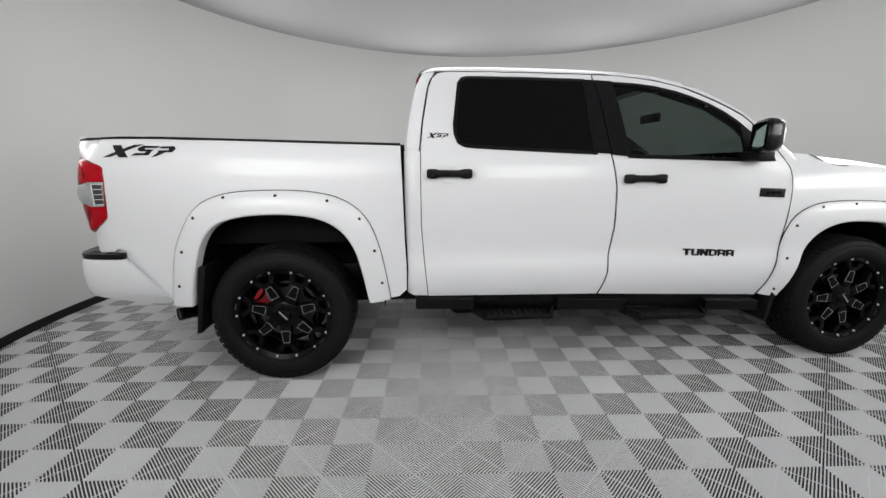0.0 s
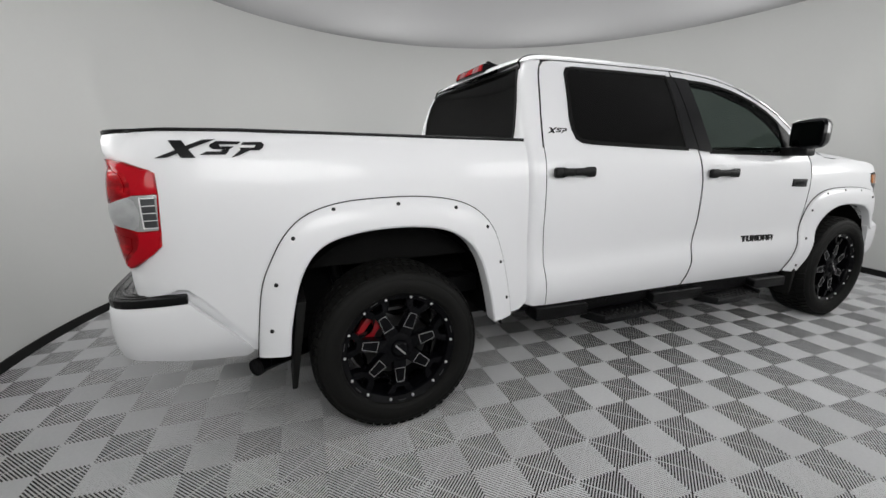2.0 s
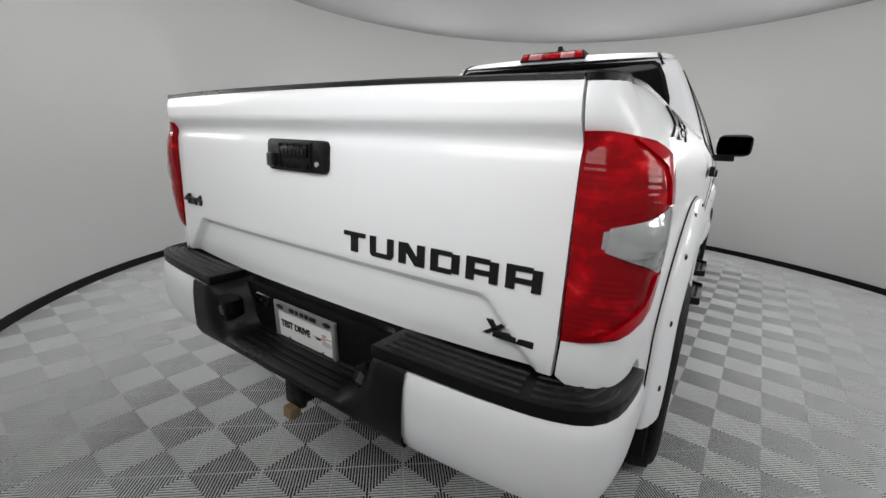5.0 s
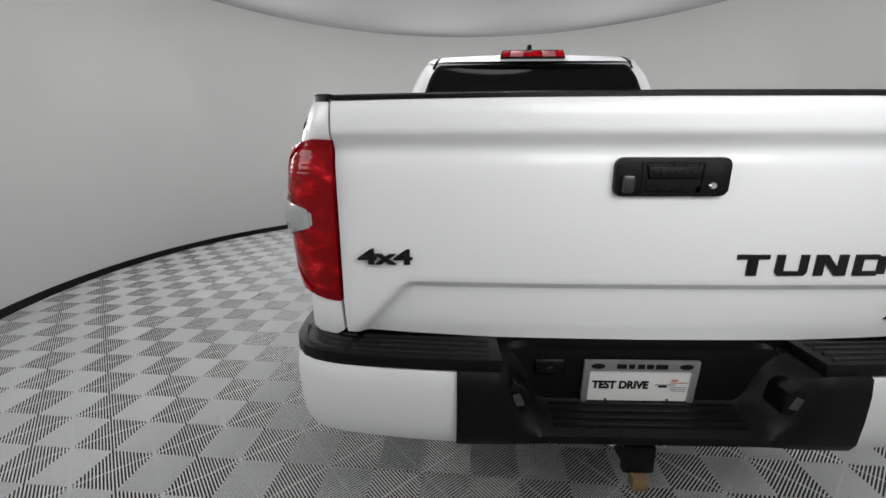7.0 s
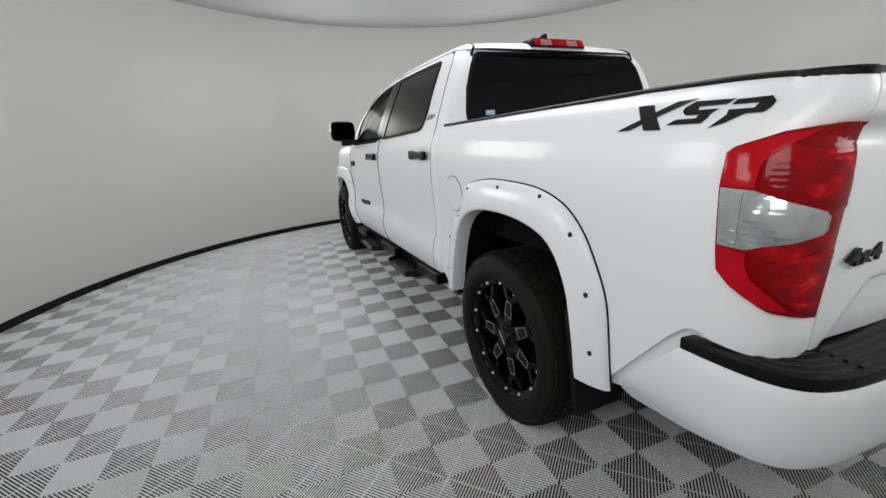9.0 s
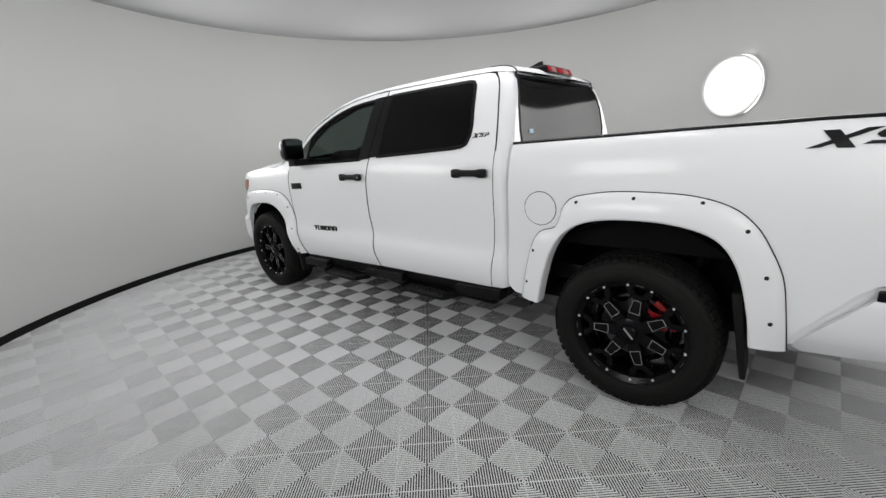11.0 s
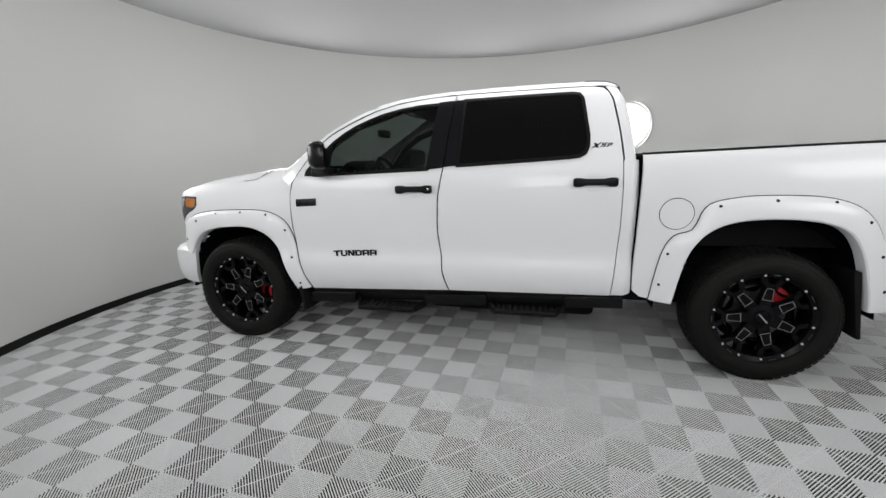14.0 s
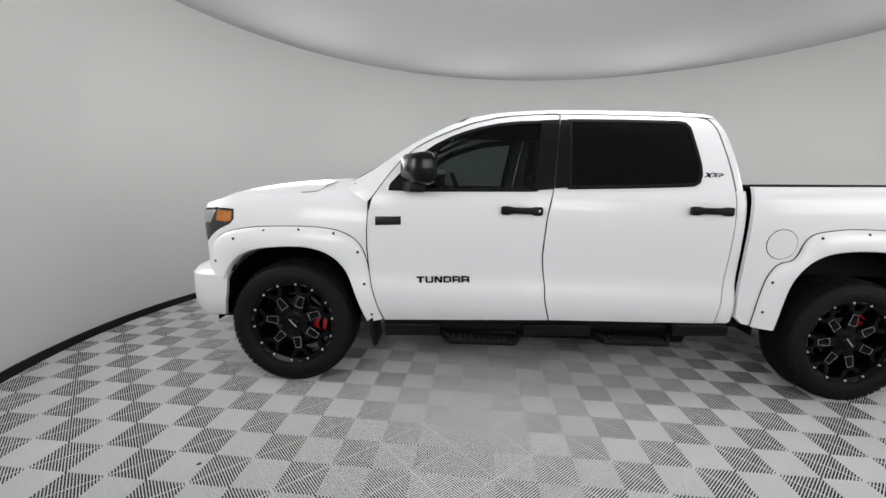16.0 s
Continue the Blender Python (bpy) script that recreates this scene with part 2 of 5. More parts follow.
    if thickness:
        bmesh.ops.recalc_face_normals(bm, faces=bm.faces[:])
        bmesh.ops.solidify(bm, geom=bm.faces[:], thickness=thickness)
    return bm


def tube_bm(points, radius, sides=10):
    bm = bmesh.new()
    rings = []
    pts = [Vector(p) for p in points]
    for i, p in enumerate(pts):
        d = (pts[min(i + 1, len(pts) - 1)] - pts[max(i - 1, 0)]).normalized()
        a = d.cross(Vector((0, 0, 1)) if abs(d.z) < 0.9 else Vector((1, 0, 0))).normalized()
        b = d.cross(a)
        rings.append([bm.verts.new(p + radius * (math.cos(k * 2 * math.pi / sides) * a + math.sin(k * 2 * math.pi / sides) * b)) for k in range(sides)])
    for p, q in zip(rings, rings[1:]):
        for k in range(sides):
            bm.faces.new((p[k], p[(k + 1) % sides], q[(k + 1) % sides], q[k]))
    bm.faces.new(rings[0])
    bm.faces.new(rings[-1][::-1])
    return bm


def spline(points, n):
    """Catmull-Rom through 2D points, n samples a span."""
    p = [np.array(q, float) for q in points]
    p = [2 * p[0] - p[1]] + p + [2 * p[-1] - p[-2]]
    out = []
    for i in range(1, len(p) - 2):
        for k in range(n):
            t = k / n
            out.append(0.5 * (2 * p[i] + (p[i + 1] - p[i - 1]) * t + (2 * p[i - 1] - 5 * p[i] + 4 * p[i + 1] - p[i + 2]) * t * t
                              + (3 * p[i] - p[i - 1] - 3 * p[i + 1] + p[i + 2]) * t ** 3))
    out.append(p[-2])
    return np.array(out)


def resample(points, n):
    p = np.array(points, float)
    d = np.r_[0, np.cumsum(np.hypot(*np.diff(p, axis=0).T))]
    s = np.linspace(0, d[-1], n)
    return np.c_[np.interp(s, d, p[:, 0]), np.interp(s, d, p[:, 1])]


def curve_table(pairs):
    """A smooth function through (x, value) pairs."""
    c = spline(sorted(pairs), 8)
    return lambda x: float(np.interp(x, c[:, 0], c[:, 1]))


def clip_half(poly, axis, value, keep_greater):
    out = []
    n = len(poly)
    for i in range(n):
        a, b = poly[i], poly[(i + 1) % n]
        ia = (a[axis] >= value - 1e-9) if keep_greater else (a[axis] <= value + 1e-9)
        ib = (b[axis] >= value - 1e-9) if keep_greater else (b[axis] <= value + 1e-9)
        if ia:
            out.append(a)
        if ia != ib:
            t = (value - a[axis]) / (b[axis] - a[axis])
            q = [a[0] + t * (b[0] - a[0]), a[1] + t * (b[1] - a[1])]
            q[axis] = value
            out.append(tuple(q))
    return out


def add_face(bm, ring):
    if bm.faces.get(ring) is None:
        bm.faces.new(ring)


def panel_bm(outline, put, du=0.04, dv=0.04, thick=0.025, proud=0.0):
    """A curved panel: a 2D outline cut into cells, laid on the surface put(u, v, d), with rims turned inwards by thick."""
    outline = [tuple(map(float, p)) for p in outline]
    us, vs = [p[0] for p in outline], [p[1] for p in outline]
    bm = bmesh.new()
    seen = {}

    def vert(p):
        key = (round(p[0], 4), round(p[1], 4))
        if key not in seen:
            seen[key] = bm.verts.new(put(p[0], p[1], proud))
        return seen[key]
    u = math.floor(min(us) / du) * du
    while u < max(us):
        col = clip_half(clip_half(outline, 0, u, True), 0, u + du, False)
        v = math.floor(min(vs) / dv) * dv
        while v < max(vs) and len(col) > 2:
            cell = clip_half(clip_half(col, 1, v, True), 1, v + dv, False)
            ring = []
            for q in cell:
                w = vert(q)
                if not ring or ring[-1] is not w:
                    ring.append(w)
            if len(ring) > 1 and ring[0] is ring[-1]:
                ring.pop()
            stack = []
            for w in ring:
                if w in stack:
                    i = stack.index(w)
                    if len(stack) - i > 2:
                        add_face(bm, stack[i:])
                    stack = stack[:i + 1]
                else:
                    stack.append(w)
            if len(stack) > 2:
                add_face(bm, stack)
            v += dv
        u += du
    keys = {w: k for k, w in seen.items()}
    rim = [e for e in bm.edges if len(e.link_faces) == 1]
    inner = {}
    for e in rim:
        for w in e.verts:
            if w not in inner:
                k = keys[w]
                inner[w] = bm.verts.new(put(k[0], k[1], proud - thick))
    for e in rim:
        a, b = e.verts
        bm.faces.new((a, b, inner[b], inner[a])).material_index = 1
    for w in [w for w in bm.verts if not w.link_faces]:
        bm.verts.remove(w)
    return bm


def keyhole(outer, hole):
    """One outline out of a closed loop and a hole in it."""
    i, j = min(((i, j) for i in range(len(outer)) for j in range(len(hole))),
               key=lambda q: (outer[q[0]][0] - hole[q[1]][0]) ** 2 + (outer[q[0]][1] - hole[q[1]][1]) ** 2)

    def area(p):
        return sum(p[k][0] * p[(k + 1) % len(p)][1] - p[(k + 1) % len(p)][0] * p[k][1] for k in range(len(p)))
    if area(outer) * area(hole) > 0:
        hole = hole[::-1]
        j = len(hole) - 1 - j
    return list(outer[:i + 1]) + list(hole[j:]) + list(hole[:j + 1]) + list(outer[i:])


def word(name, text, size, mat, parent, m, depth=0.003, label="", bold=0.0):
    """Raised letters in the built-in font, as a mesh. m: the pose of the text's plane."""
    cu = bpy.data.curves.new(name, "FONT")
    cu.body, cu.size, cu.extrude, cu.offset = text, size, depth, bold
    cu.align_x, cu.align_y = "CENTER", "CENTER"
    tmp = bpy.data.objects.new(name, cu)
    scene.collection.objects.link(tmp)
    dg = bpy.context.evaluated_depsgraph_get()
    me = bpy.data.meshes.new_from_object(tmp.evaluated_get(dg))
    bpy.data.objects.remove(tmp)
    me.transform(m)
    me.materials.clear()
    me.materials.append(mat)
    ob = new(name, me)
    ob.parent = parent
    if label:
        ob["label"] = label
    return ob


# ---- room: wall, ceiling, baseboard, floor ----
def ring_bm(r0, r1, z0, z1, n=160):
    bm = bmesh.new()
    prof = [(r0, z0), (r1, z0), (r1, z1), (r0, z1)]
    rows = [[bm.verts.new((ROOM_X + r * math.cos(2 * math.pi * k / n), ROOM_Y + r * math.sin(2 * math.pi * k / n), z)) for k in range(n)] for r, z in prof]
    for i in range(4):
        a, b = rows[i], rows[(i + 1) % 4]
        for k in range(n):
            bm.faces.new((a[k], a[(k + 1) % n], b[(k + 1) % n], b[k]))
    return bm


def disc_bm(r, z0, z1, n=160):
    loop = [(ROOM_X + r * math.cos(2 * math.pi * k / n), ROOM_Y + r * math.sin(2 * math.pi * k / n)) for k in range(n)]
    return prism_bm(loop, "z", z0, z1)


wall = finish("wall_round", ring_bm(ROOM_R, ROOM_R + 0.12, -0.02, ROOM_H), WALL)
tagged(wall, "curved seamless wall painted light grey-white round the whole booth", "wall", kind="structure")
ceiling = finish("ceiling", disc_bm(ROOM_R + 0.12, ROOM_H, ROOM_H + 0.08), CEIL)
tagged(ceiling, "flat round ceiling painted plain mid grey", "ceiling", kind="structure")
baseboard = finish("baseboard", ring_bm(ROOM_R - 0.014, ROOM_R - 0.001, 0.0, 0.068), BASEBOARD)
tagged(baseboard, "black vinyl baseboard running along the foot of the wall", "baseboard", kind="structure")
floor = finish("floor", disc_bm(ROOM_R + 0.12, -0.08, -0.0052), SUBFLOOR)
tagged(floor, "ribbed light grey plastic tile floor laid in a square grid", "floor", kind="structure")

# ---- added unseen round lamps under the ceiling, and one on the wall ----
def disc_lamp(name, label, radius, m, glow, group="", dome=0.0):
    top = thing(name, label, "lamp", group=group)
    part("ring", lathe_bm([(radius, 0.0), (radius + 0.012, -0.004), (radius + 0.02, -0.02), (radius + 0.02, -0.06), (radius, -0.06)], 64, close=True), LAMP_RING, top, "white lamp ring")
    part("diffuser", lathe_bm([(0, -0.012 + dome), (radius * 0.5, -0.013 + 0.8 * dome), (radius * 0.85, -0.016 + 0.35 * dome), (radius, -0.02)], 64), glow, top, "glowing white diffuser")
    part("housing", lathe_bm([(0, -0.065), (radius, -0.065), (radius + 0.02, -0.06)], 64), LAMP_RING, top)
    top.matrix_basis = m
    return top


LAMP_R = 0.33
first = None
# lamps added over the truck, out of view, to light it from above
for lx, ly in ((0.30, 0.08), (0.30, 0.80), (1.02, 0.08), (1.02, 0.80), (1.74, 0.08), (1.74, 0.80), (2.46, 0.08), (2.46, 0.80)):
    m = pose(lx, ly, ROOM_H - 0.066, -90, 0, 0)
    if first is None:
        first = disc_lamp("added_ceiling_lamp", "round white lamp with a glowing diffuser, added unseen under the ceiling", LAMP_R, m, LAMP, "lights round the ceiling")
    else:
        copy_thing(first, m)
# fill lamps added round the wall, facing the truck; no fixtures stand there
for k in range(8):
    a = 2 * math.pi * (k + 0.22) / 8
    lamp = bpy.data.lights.new("studio_panel_light", "AREA")
    lamp.shape, lamp.size, lamp.size_y, lamp.energy, lamp.color = "RECTANGLE", 1.25, 0.8, PANEL_WATTS * (0.96 if math.cos(a) < -0.6 else 1.2), (1.0, 0.997, 0.99)
    ob = new("studio_panel_light", lamp)
    ob.matrix_basis = look((ROOM_X + 3.89 * math.cos(a), ROOM_Y + 3.89 * math.sin(a), 1.95), (ROOM_X, ROOM_Y, 1.88))
a = radians(-114.5)
WALL_LAMP = (ROOM_X + (ROOM_R - 0.002) * math.cos(a), ROOM_Y + (ROOM_R - 0.002) * math.sin(a), 1.88)
disc_lamp("wall_light", "bright round white studio light fixed on the curved wall", 0.345,
          Matrix.Translation(WALL_LAMP) @ pose(0, 0, 0, 0, 0, math.degrees(a) + 90) @ Matrix.Translation((0, 0.066, 0)), SPOT, "", 0.07)


# ---- pickup truck: body surfaces ----
# plan of one side from the middle of the tailgate round to the middle of the nose
plan_pts = [(-1.075, 0), (-1.073, 0.3), (-1.063, 0.6), (-1.050, 0.77), (-1.042, 0.845), (-1.020, 0.900), (-0.983, 0.932), (-0.93, 0.951), (-0.85, 0.961),
            (-0.75, 0.964), (-0.4, 0.965), (0.5, 0.965), (2.0, 0.965), (3.4, 0.965), (3.85, 0.962), (4.0, 0.953), (4.12, 0.942), (4.22, 0.918),
            (4.30, 0.875), (4.36, 0.79), (4.41, 0.62), (4.44, 0.3), (4.45, 0)]
PLAN = spline(plan_pts, 12)
PLAN_S = np.r_[0, np.cumsum(np.hypot(*np.diff(PLAN, axis=0).T))]
_i0 = int(np.argmin(np.hypot(PLAN[:, 0] + 0.75, PLAN[:, 1] - 0.964)))
PLAN_S = PLAN_S - PLAN_S[_i0] - 0.75
_side = PLAN[:, 1] > 0.55


def ux(x):
    """The unrolled place of a point x on the flank and its corners."""
    return float(np.interp(x, PLAN[_side][:, 0], PLAN_S[_side]))


def uy(y):
    """The unrolled place of a point y across the tail."""
    k = PLAN[:, 0] < -0.9
    return float(np.interp(y, PLAN[k][:, 1], PLAN_S[k]))


def uf(y):
    """The unrolled place of a point y across the nose."""
    k = PLAN[:, 0] > 4.2
    return float(np.interp(-y, -PLAN[k][:, 1], PLAN_S[k]))


def plan_at(u):
    x, y = np.interp(u, PLAN_S, PLAN[:, 0]), np.interp(u, PLAN_S, PLAN[:, 1])
    x1, y1 = np.interp(u + 0.01, PLAN_S, PLAN[:, 0]), np.interp(u + 0.01, PLAN_S, PLAN[:, 1])
    x0, y0 = np.interp(u - 0.01, PLAN_S, PLAN[:, 0]), np.interp(u - 0.01, PLAN_S, PLAN[:, 1])
    d = math.hypot(x1 - x0, y1 - y0) or 1
    return x, y, -(y1 - y0) / d, (x1 - x0) / d


low = [(0.38, 0.905), (0.44, 0.928), (0.50, 0.950), (0.56, 0.966), (0.63, 0.973), (0.685, 0.967), (0.735, 0.953), (0.79, 0.9475), (0.87, 0.951),
       (0.98, 0.959), (1.10, 0.9655), (1.20, 0.965)]
cab_prof = curve_table(low + [(1.29, 0.955), (1.345, 0.938), (1.40, 0.917), (1.50, 0.878), (1.62, 0.829), (1.75, 0.768), (1.82, 0.728), (1.86, 0.696), (1.90, 0.64)])
bed_prof = curve_table([(0.38, 0.945), (0.50, 0.955), (0.56, 0.957), (0.63, 0.957), (0.735, 0.955), (0.79, 0.954), (0.87, 0.956), (0.98, 0.960), (1.10, 0.9655), (1.20, 0.965)] + [(1.28, 0.957), (1.34, 0.944), (1.385, 0.925), (1.41, 0.905), (1.435, 0.87)])
nose_prof = curve_table(low[:-2] + [(1.04, 0.9615), (1.10, 0.958), (1.16, 0.948), (1.21, 0.933), (1.25, 0.912), (1.28, 0.885), (1.31, 0.84), (1.37, 0.80)])
lip = curve_table([(0.70, -0.012), (0.80, -0.006), (0.86, 0.0), (1.0, 0.0), (1.2, 0.0), (1.27, -0.002), (1.30, -0.008), (1.318, -0.002), (1.345, 0.021), (1.360, 0.024), (1.395, 0.024), (1.42, 0.016), (1.45, 0.0)])


def step01(x, a, b):
    t = min(1, max(0, (x - a) / (b - a)))
    return t * t * (3 - 2 * t)


def flank(s, prof):
    def put(u, z, d):
        x, y, nx, ny = plan_at(u)
        off = prof(z) - 0.965
        if u < -0.78 and prof is bed_prof:
            f = step01(-u, 0.99, 1.13)
            off = (1 - f) * off + f * lip(z)
        off += d
        return Vector((x + nx * off, s * (y + ny * off), z))
    return put


def tail(y, z, d):
    """The tailgate's surface, with its top lip and the raised field over the lower crease."""
    x = float(np.interp(abs(y), PLAN[PLAN[:, 0] < -0.9][:, 1], PLAN[PLAN[:, 0] < -0.9][:, 0]))
    edge = 1 - step01(abs(y), 0.615 + 0.9 * max(0, 0.965 - z), 0.645 + 0.9 * max(0, 0.965 - z))
    crease = -0.024 * step01(-z, -0.974, -0.946) * edge
    return Vector((x - lip(z) - crease - d, y, z))


truck = thing("pickup_truck", "white crew-cab pickup truck with black wheels and bolt-on flares", "pickup truck")
SIDES = ((-1, "right"), (1, "left"))

TL_FRONT, TL_IN = ux(-0.886), uy(0.817)
tl_loop = [(TL_IN, 1.330), (uy(0.86), 1.332), (ux(-0.985), 1.320), (ux(-0.905), 1.291), (TL_FRONT, 1.278), (TL_FRONT + 0.003, 1.20),
           (ux(-0.893), 1.05), (ux(-0.899), 1.005), (ux(-0.93), 0.975), (ux(-0.985), 0.935), (ux(-1.0), 0.924), (uy(0.86), 0.910), (TL_IN + 0.004, 0.906)]
REAR_ARCH = [(-0.482, 0.490), (-0.462, 0.635), (-0.408, 0.833), (-0.318, 0.955), (-0.159, 1.006), (0.057, 1.016), (0.242, 0.991), (0.365, 0.924),
             (0.440, 0.817), (0.483, 0.680), (0.522, 0.482)]
REAR_OUT = [(-0.612, 0.492), (-0.597, 0.62), (-0.568, 0.80), (-0.515, 0.925), (-0.455, 1.022), (-0.37, 1.094), (-0.24, 1.136), (-0.085, 1.150),
            (0.128, 1.150), (0.312, 1.124), (0.437, 1.068), (0.530, 0.968), (0.588, 0.814), (0.624, 0.642), (0.648, 0.492)]
REAR_OUT_FUEL = [(-0.612, 0.492), (-0.597, 0.62), (-0.568, 0.80), (-0.515, 0.925), (-0.455, 1.022), (-0.37, 1.094), (-0.24, 1.136), (-0.085, 1.150),
                 (0.12, 1.150), (0.27, 1.130), (0.345, 1.108), (0.388, 1.060), (0.408, 0.995), (0.440, 0.940), (0.520, 0.915), (0.565, 0.86), (0.597, 0.77), (0.624, 0.642), (0.648, 0.492)]
FRONT_ARCH = [(4.135, 0.700), (4.122, 0.741), (4.085, 0.805), (4.013, 0.869), (3.880, 0.915), (3.657, 0.935), (3.509, 0.919), (3.399, 0.867), (3.326, 0.786),
              (3.271, 0.674), (3.230, 0.560), (3.185, 0.440)]
FRONT_OUT = [(4.285, 0.742), (4.272, 0.84), (4.225, 0.945), (4.120, 1.014), (3.948, 1.050), (3.726, 1.064), (3.506, 1.063), (3.360, 1.040), (3.250, 0.976),
             (3.195, 0.866), (3.165, 0.716), (3.120, 0.55), (3.083, 0.450)]


def smooth(loop, n=5):
    return [tuple(p) for p in spline(loop, n)]


def flare(s, inner, outer, label, bolts):
    """A bolt-on wheel flare lofted between two arcs over the flank."""
    n = 60
    a, b = resample(spline(inner, 8), n), resample(spline(outer, 8), n)
    put = flank(s, bed_prof if inner is REAR_ARCH else nose_prof)
    sect = [(1.0, 0.002), (0.985, 0.012), (0.94, 0.020), (0.75, 0.033), (0.5, 0.044), (0.25, 0.051), (0.08, 0.053), (0.02, 0.048), (0.0, 0.038), (0.0, -0.03)]
    rows = []
    for (xi, zi), (xo, zo) in zip(a, b):
        rows.append([put(ux(xi + (xo - xi) * f), zi + (zo - zi) * f, d) for f, d in sect])
    bm = grid_bm(rows)
    for e in (rows[0], rows[-1]):
        vs = [bm.verts.new(p) for p in e]
        bm.faces.new(vs)
    bmesh.ops.remove_doubles(bm, verts=bm.verts[:], dist=1e-5)
    ob = part("fender_flare", bm, PAINT, truck, label)
    for x, z in bolts:
        # depth of the flare at the bolt: nearest arc pair
        k = int(np.argmin([min(np.hypot(*(a[i] + (b[i] - a[i]) * f - (x, z))) for f in (0.2, 0.4, 0.6, 0.8)) for i in range(n)]))
        f = min(0.9, max(0.1, float(np.dot((x, z) - a[k], b[k] - a[k]) / np.dot(b[k] - a[k], b[k] - a[k]))))
        d = float(np.interp(f, [0.08, 0.25, 0.5, 0.75, 0.94], [0.053, 0.051, 0.044, 0.033, 0.020]))
        p0 = put(ux(x), z, d)
        p1 = put(ux(x), z, d + 0.01)
        bb = lathe_bm([(0, 0.0045), (0.0045, 0.004), (0.0085, 0.002), (0.0095, -0.002)], 12)
        q = (p1 - p0).to_track_quat("Y", "Z").to_matrix().to_4x4()
        bb.transform(Matrix.Translation(p0) @ q)
        part("bolt", bb, BADGE, ob, "black bolt head")
    # dark seam line under the outer edge
    seam = panel_strip(b, put, 0.004, 0.0015)
    part("flare_edge_seal", seam, SEAL_AND_GAP, ob, "black rubber edge seal")
    return ob


def panel_strip(arc, put, width, d):
    """A thin bead that follows an arc on the flank."""
    rows = []
    for i in range(len(arc)):
        t = arc[min(i + 1, len(arc) - 1)] - arc[max(i - 1, 0)]
        t = t / (np.hypot(*t) or 1)
        nrm = np.array((t[1], -t[0]))
        c = arc[i]
        rows.append([put(ux(c[0] + nrm[0] * w), c[1] + nrm[1] * w, d + h) for w, h in ((-width, -0.002), (-width * 0.7, 0.003), (width * 0.7, 0.003), (width, -0.002))])
    return grid_bm(rows)


# bed sides, doors, fenders
bed_top = [(x, 1.424 - 0.0225 * x) for x in (0.724, 0.3, -0.2, -0.6)]
bed_loop = ([(0.724, 1.403)] + bed_top[1:] + [(ux(-0.85), 1.437), (ux(-0.98), 1.433), (uy(0.811), 1.425)] + [(TL_IN - 0.001, 1.332)]
            + [(u, z) for u, z in tl_loop]
            + [(TL_IN, 0.82), (uy(0.84), 0.805), (ux(-0.98), 0.803), (ux(-0.90), 0.812), (-0.875, 0.826), (-0.84, 0.822), (-0.79, 0.776), (-0.70, 0.664), (-0.592, 0.528), (-0.572, 0.498)]
            + smooth(REAR_ARCH) + [(0.63, 0.492), (0.70, 0.505), (0.746, 0.545), (0.749, 0.664), (0.739, 0.873), (0.732, 1.17)])
rear_door = ([(0.880, 0.500), (0.858, 0.73), (0.843, 0.94), (0.841, 1.17), (0.843, 1.39), (0.862, 1.55), (0.900, 1.75), (0.922, 1.805), (0.955, 1.838), (1.02, 1.851),
              (1.5, 1.853), (1.926, 1.849), (1.945, 1.70), (1.975, 1.45), (1.987, 1.35), (2.022, 1.16), (2.034, 0.92), (2.020, 0.80), (2.008, 0.72), (2.004, 0.63), (1.99, 0.57), (1.962, 0.482)])
rear_win = [(1.048, 1.53), (1.050, 1.47), (1.068, 1.425), (1.10, 1.407), (1.16, 1.400), (1.5, 1.383), (1.888, 1.366), (1.876, 1.55), (1.862, 1.806), (1.5, 1.811), (1.14, 1.811), (1.105, 1.803), (1.084, 1.775)]
front_door = ([(1.969, 0.481), (1.996, 0.57), (2.010, 0.63), (2.014, 0.72), (2.026, 0.80), (2.040, 0.92), (2.028, 1.16), (1.993, 1.35), (1.981, 1.45), (1.951, 1.70), (1.932, 1.849),
               (2.10, 1.843), (2.284, 1.823), (2.40, 1.800), (2.52, 1.768), (2.677, 1.702), (2.79, 1.648), (2.888, 1.590), (2.98, 1.505), (3.06, 1.405), (3.10, 1.345), (3.155, 1.262), (3.180, 1.16),
               (3.187, 1.05), (3.186, 0.93), (3.168, 0.73), (3.13, 0.58), (3.072, 0.440)])
front_win = [(2.105, 1.346), (2.07, 1.60), (2.045, 1.79), (2.20, 1.782), (2.33, 1.765), (2.46, 1.736), (2.56, 1.703), (2.66, 1.662), (2.75, 1.613), (2.83, 1.556), (2.93, 1.465), (3.03, 1.352), (3.035, 1.328), (2.84, 1.326)]
fender_loop = ([(3.192, 1.27), (3.196, 1.36), (3.30, 1.372), (3.42, 1.362), (3.48, 1.335), (3.53, 1.300), (3.60, 1.288), (3.85, 1.276), (4.05, 1.258), (ux(4.16), 1.238), (ux(4.24), 1.214), (uf(0.82), 1.185), (uf(0.80), 1.158), (ux(4.262), 1.166), (ux(4.20), 1.171), (ux(4.078), 1.166),
                (ux(4.075), 1.10), (ux(4.10), 1.068), (ux(4.20), 1.020), (ux(4.285), 0.955), (uf(0.80), 0.90), (uf(0.80), 0.752)] + [(ux(4.29), 0.748), (ux(4.2), 0.741)]
               + [(ux(x), z) for x, z in smooth(FRONT_ARCH[1:])] + [(3.12, 0.448), (3.080, 0.447), (3.138, 0.58), (3.175, 0.73), (3.193, 0.93), (3.194, 1.05), (3.187, 1.16)])


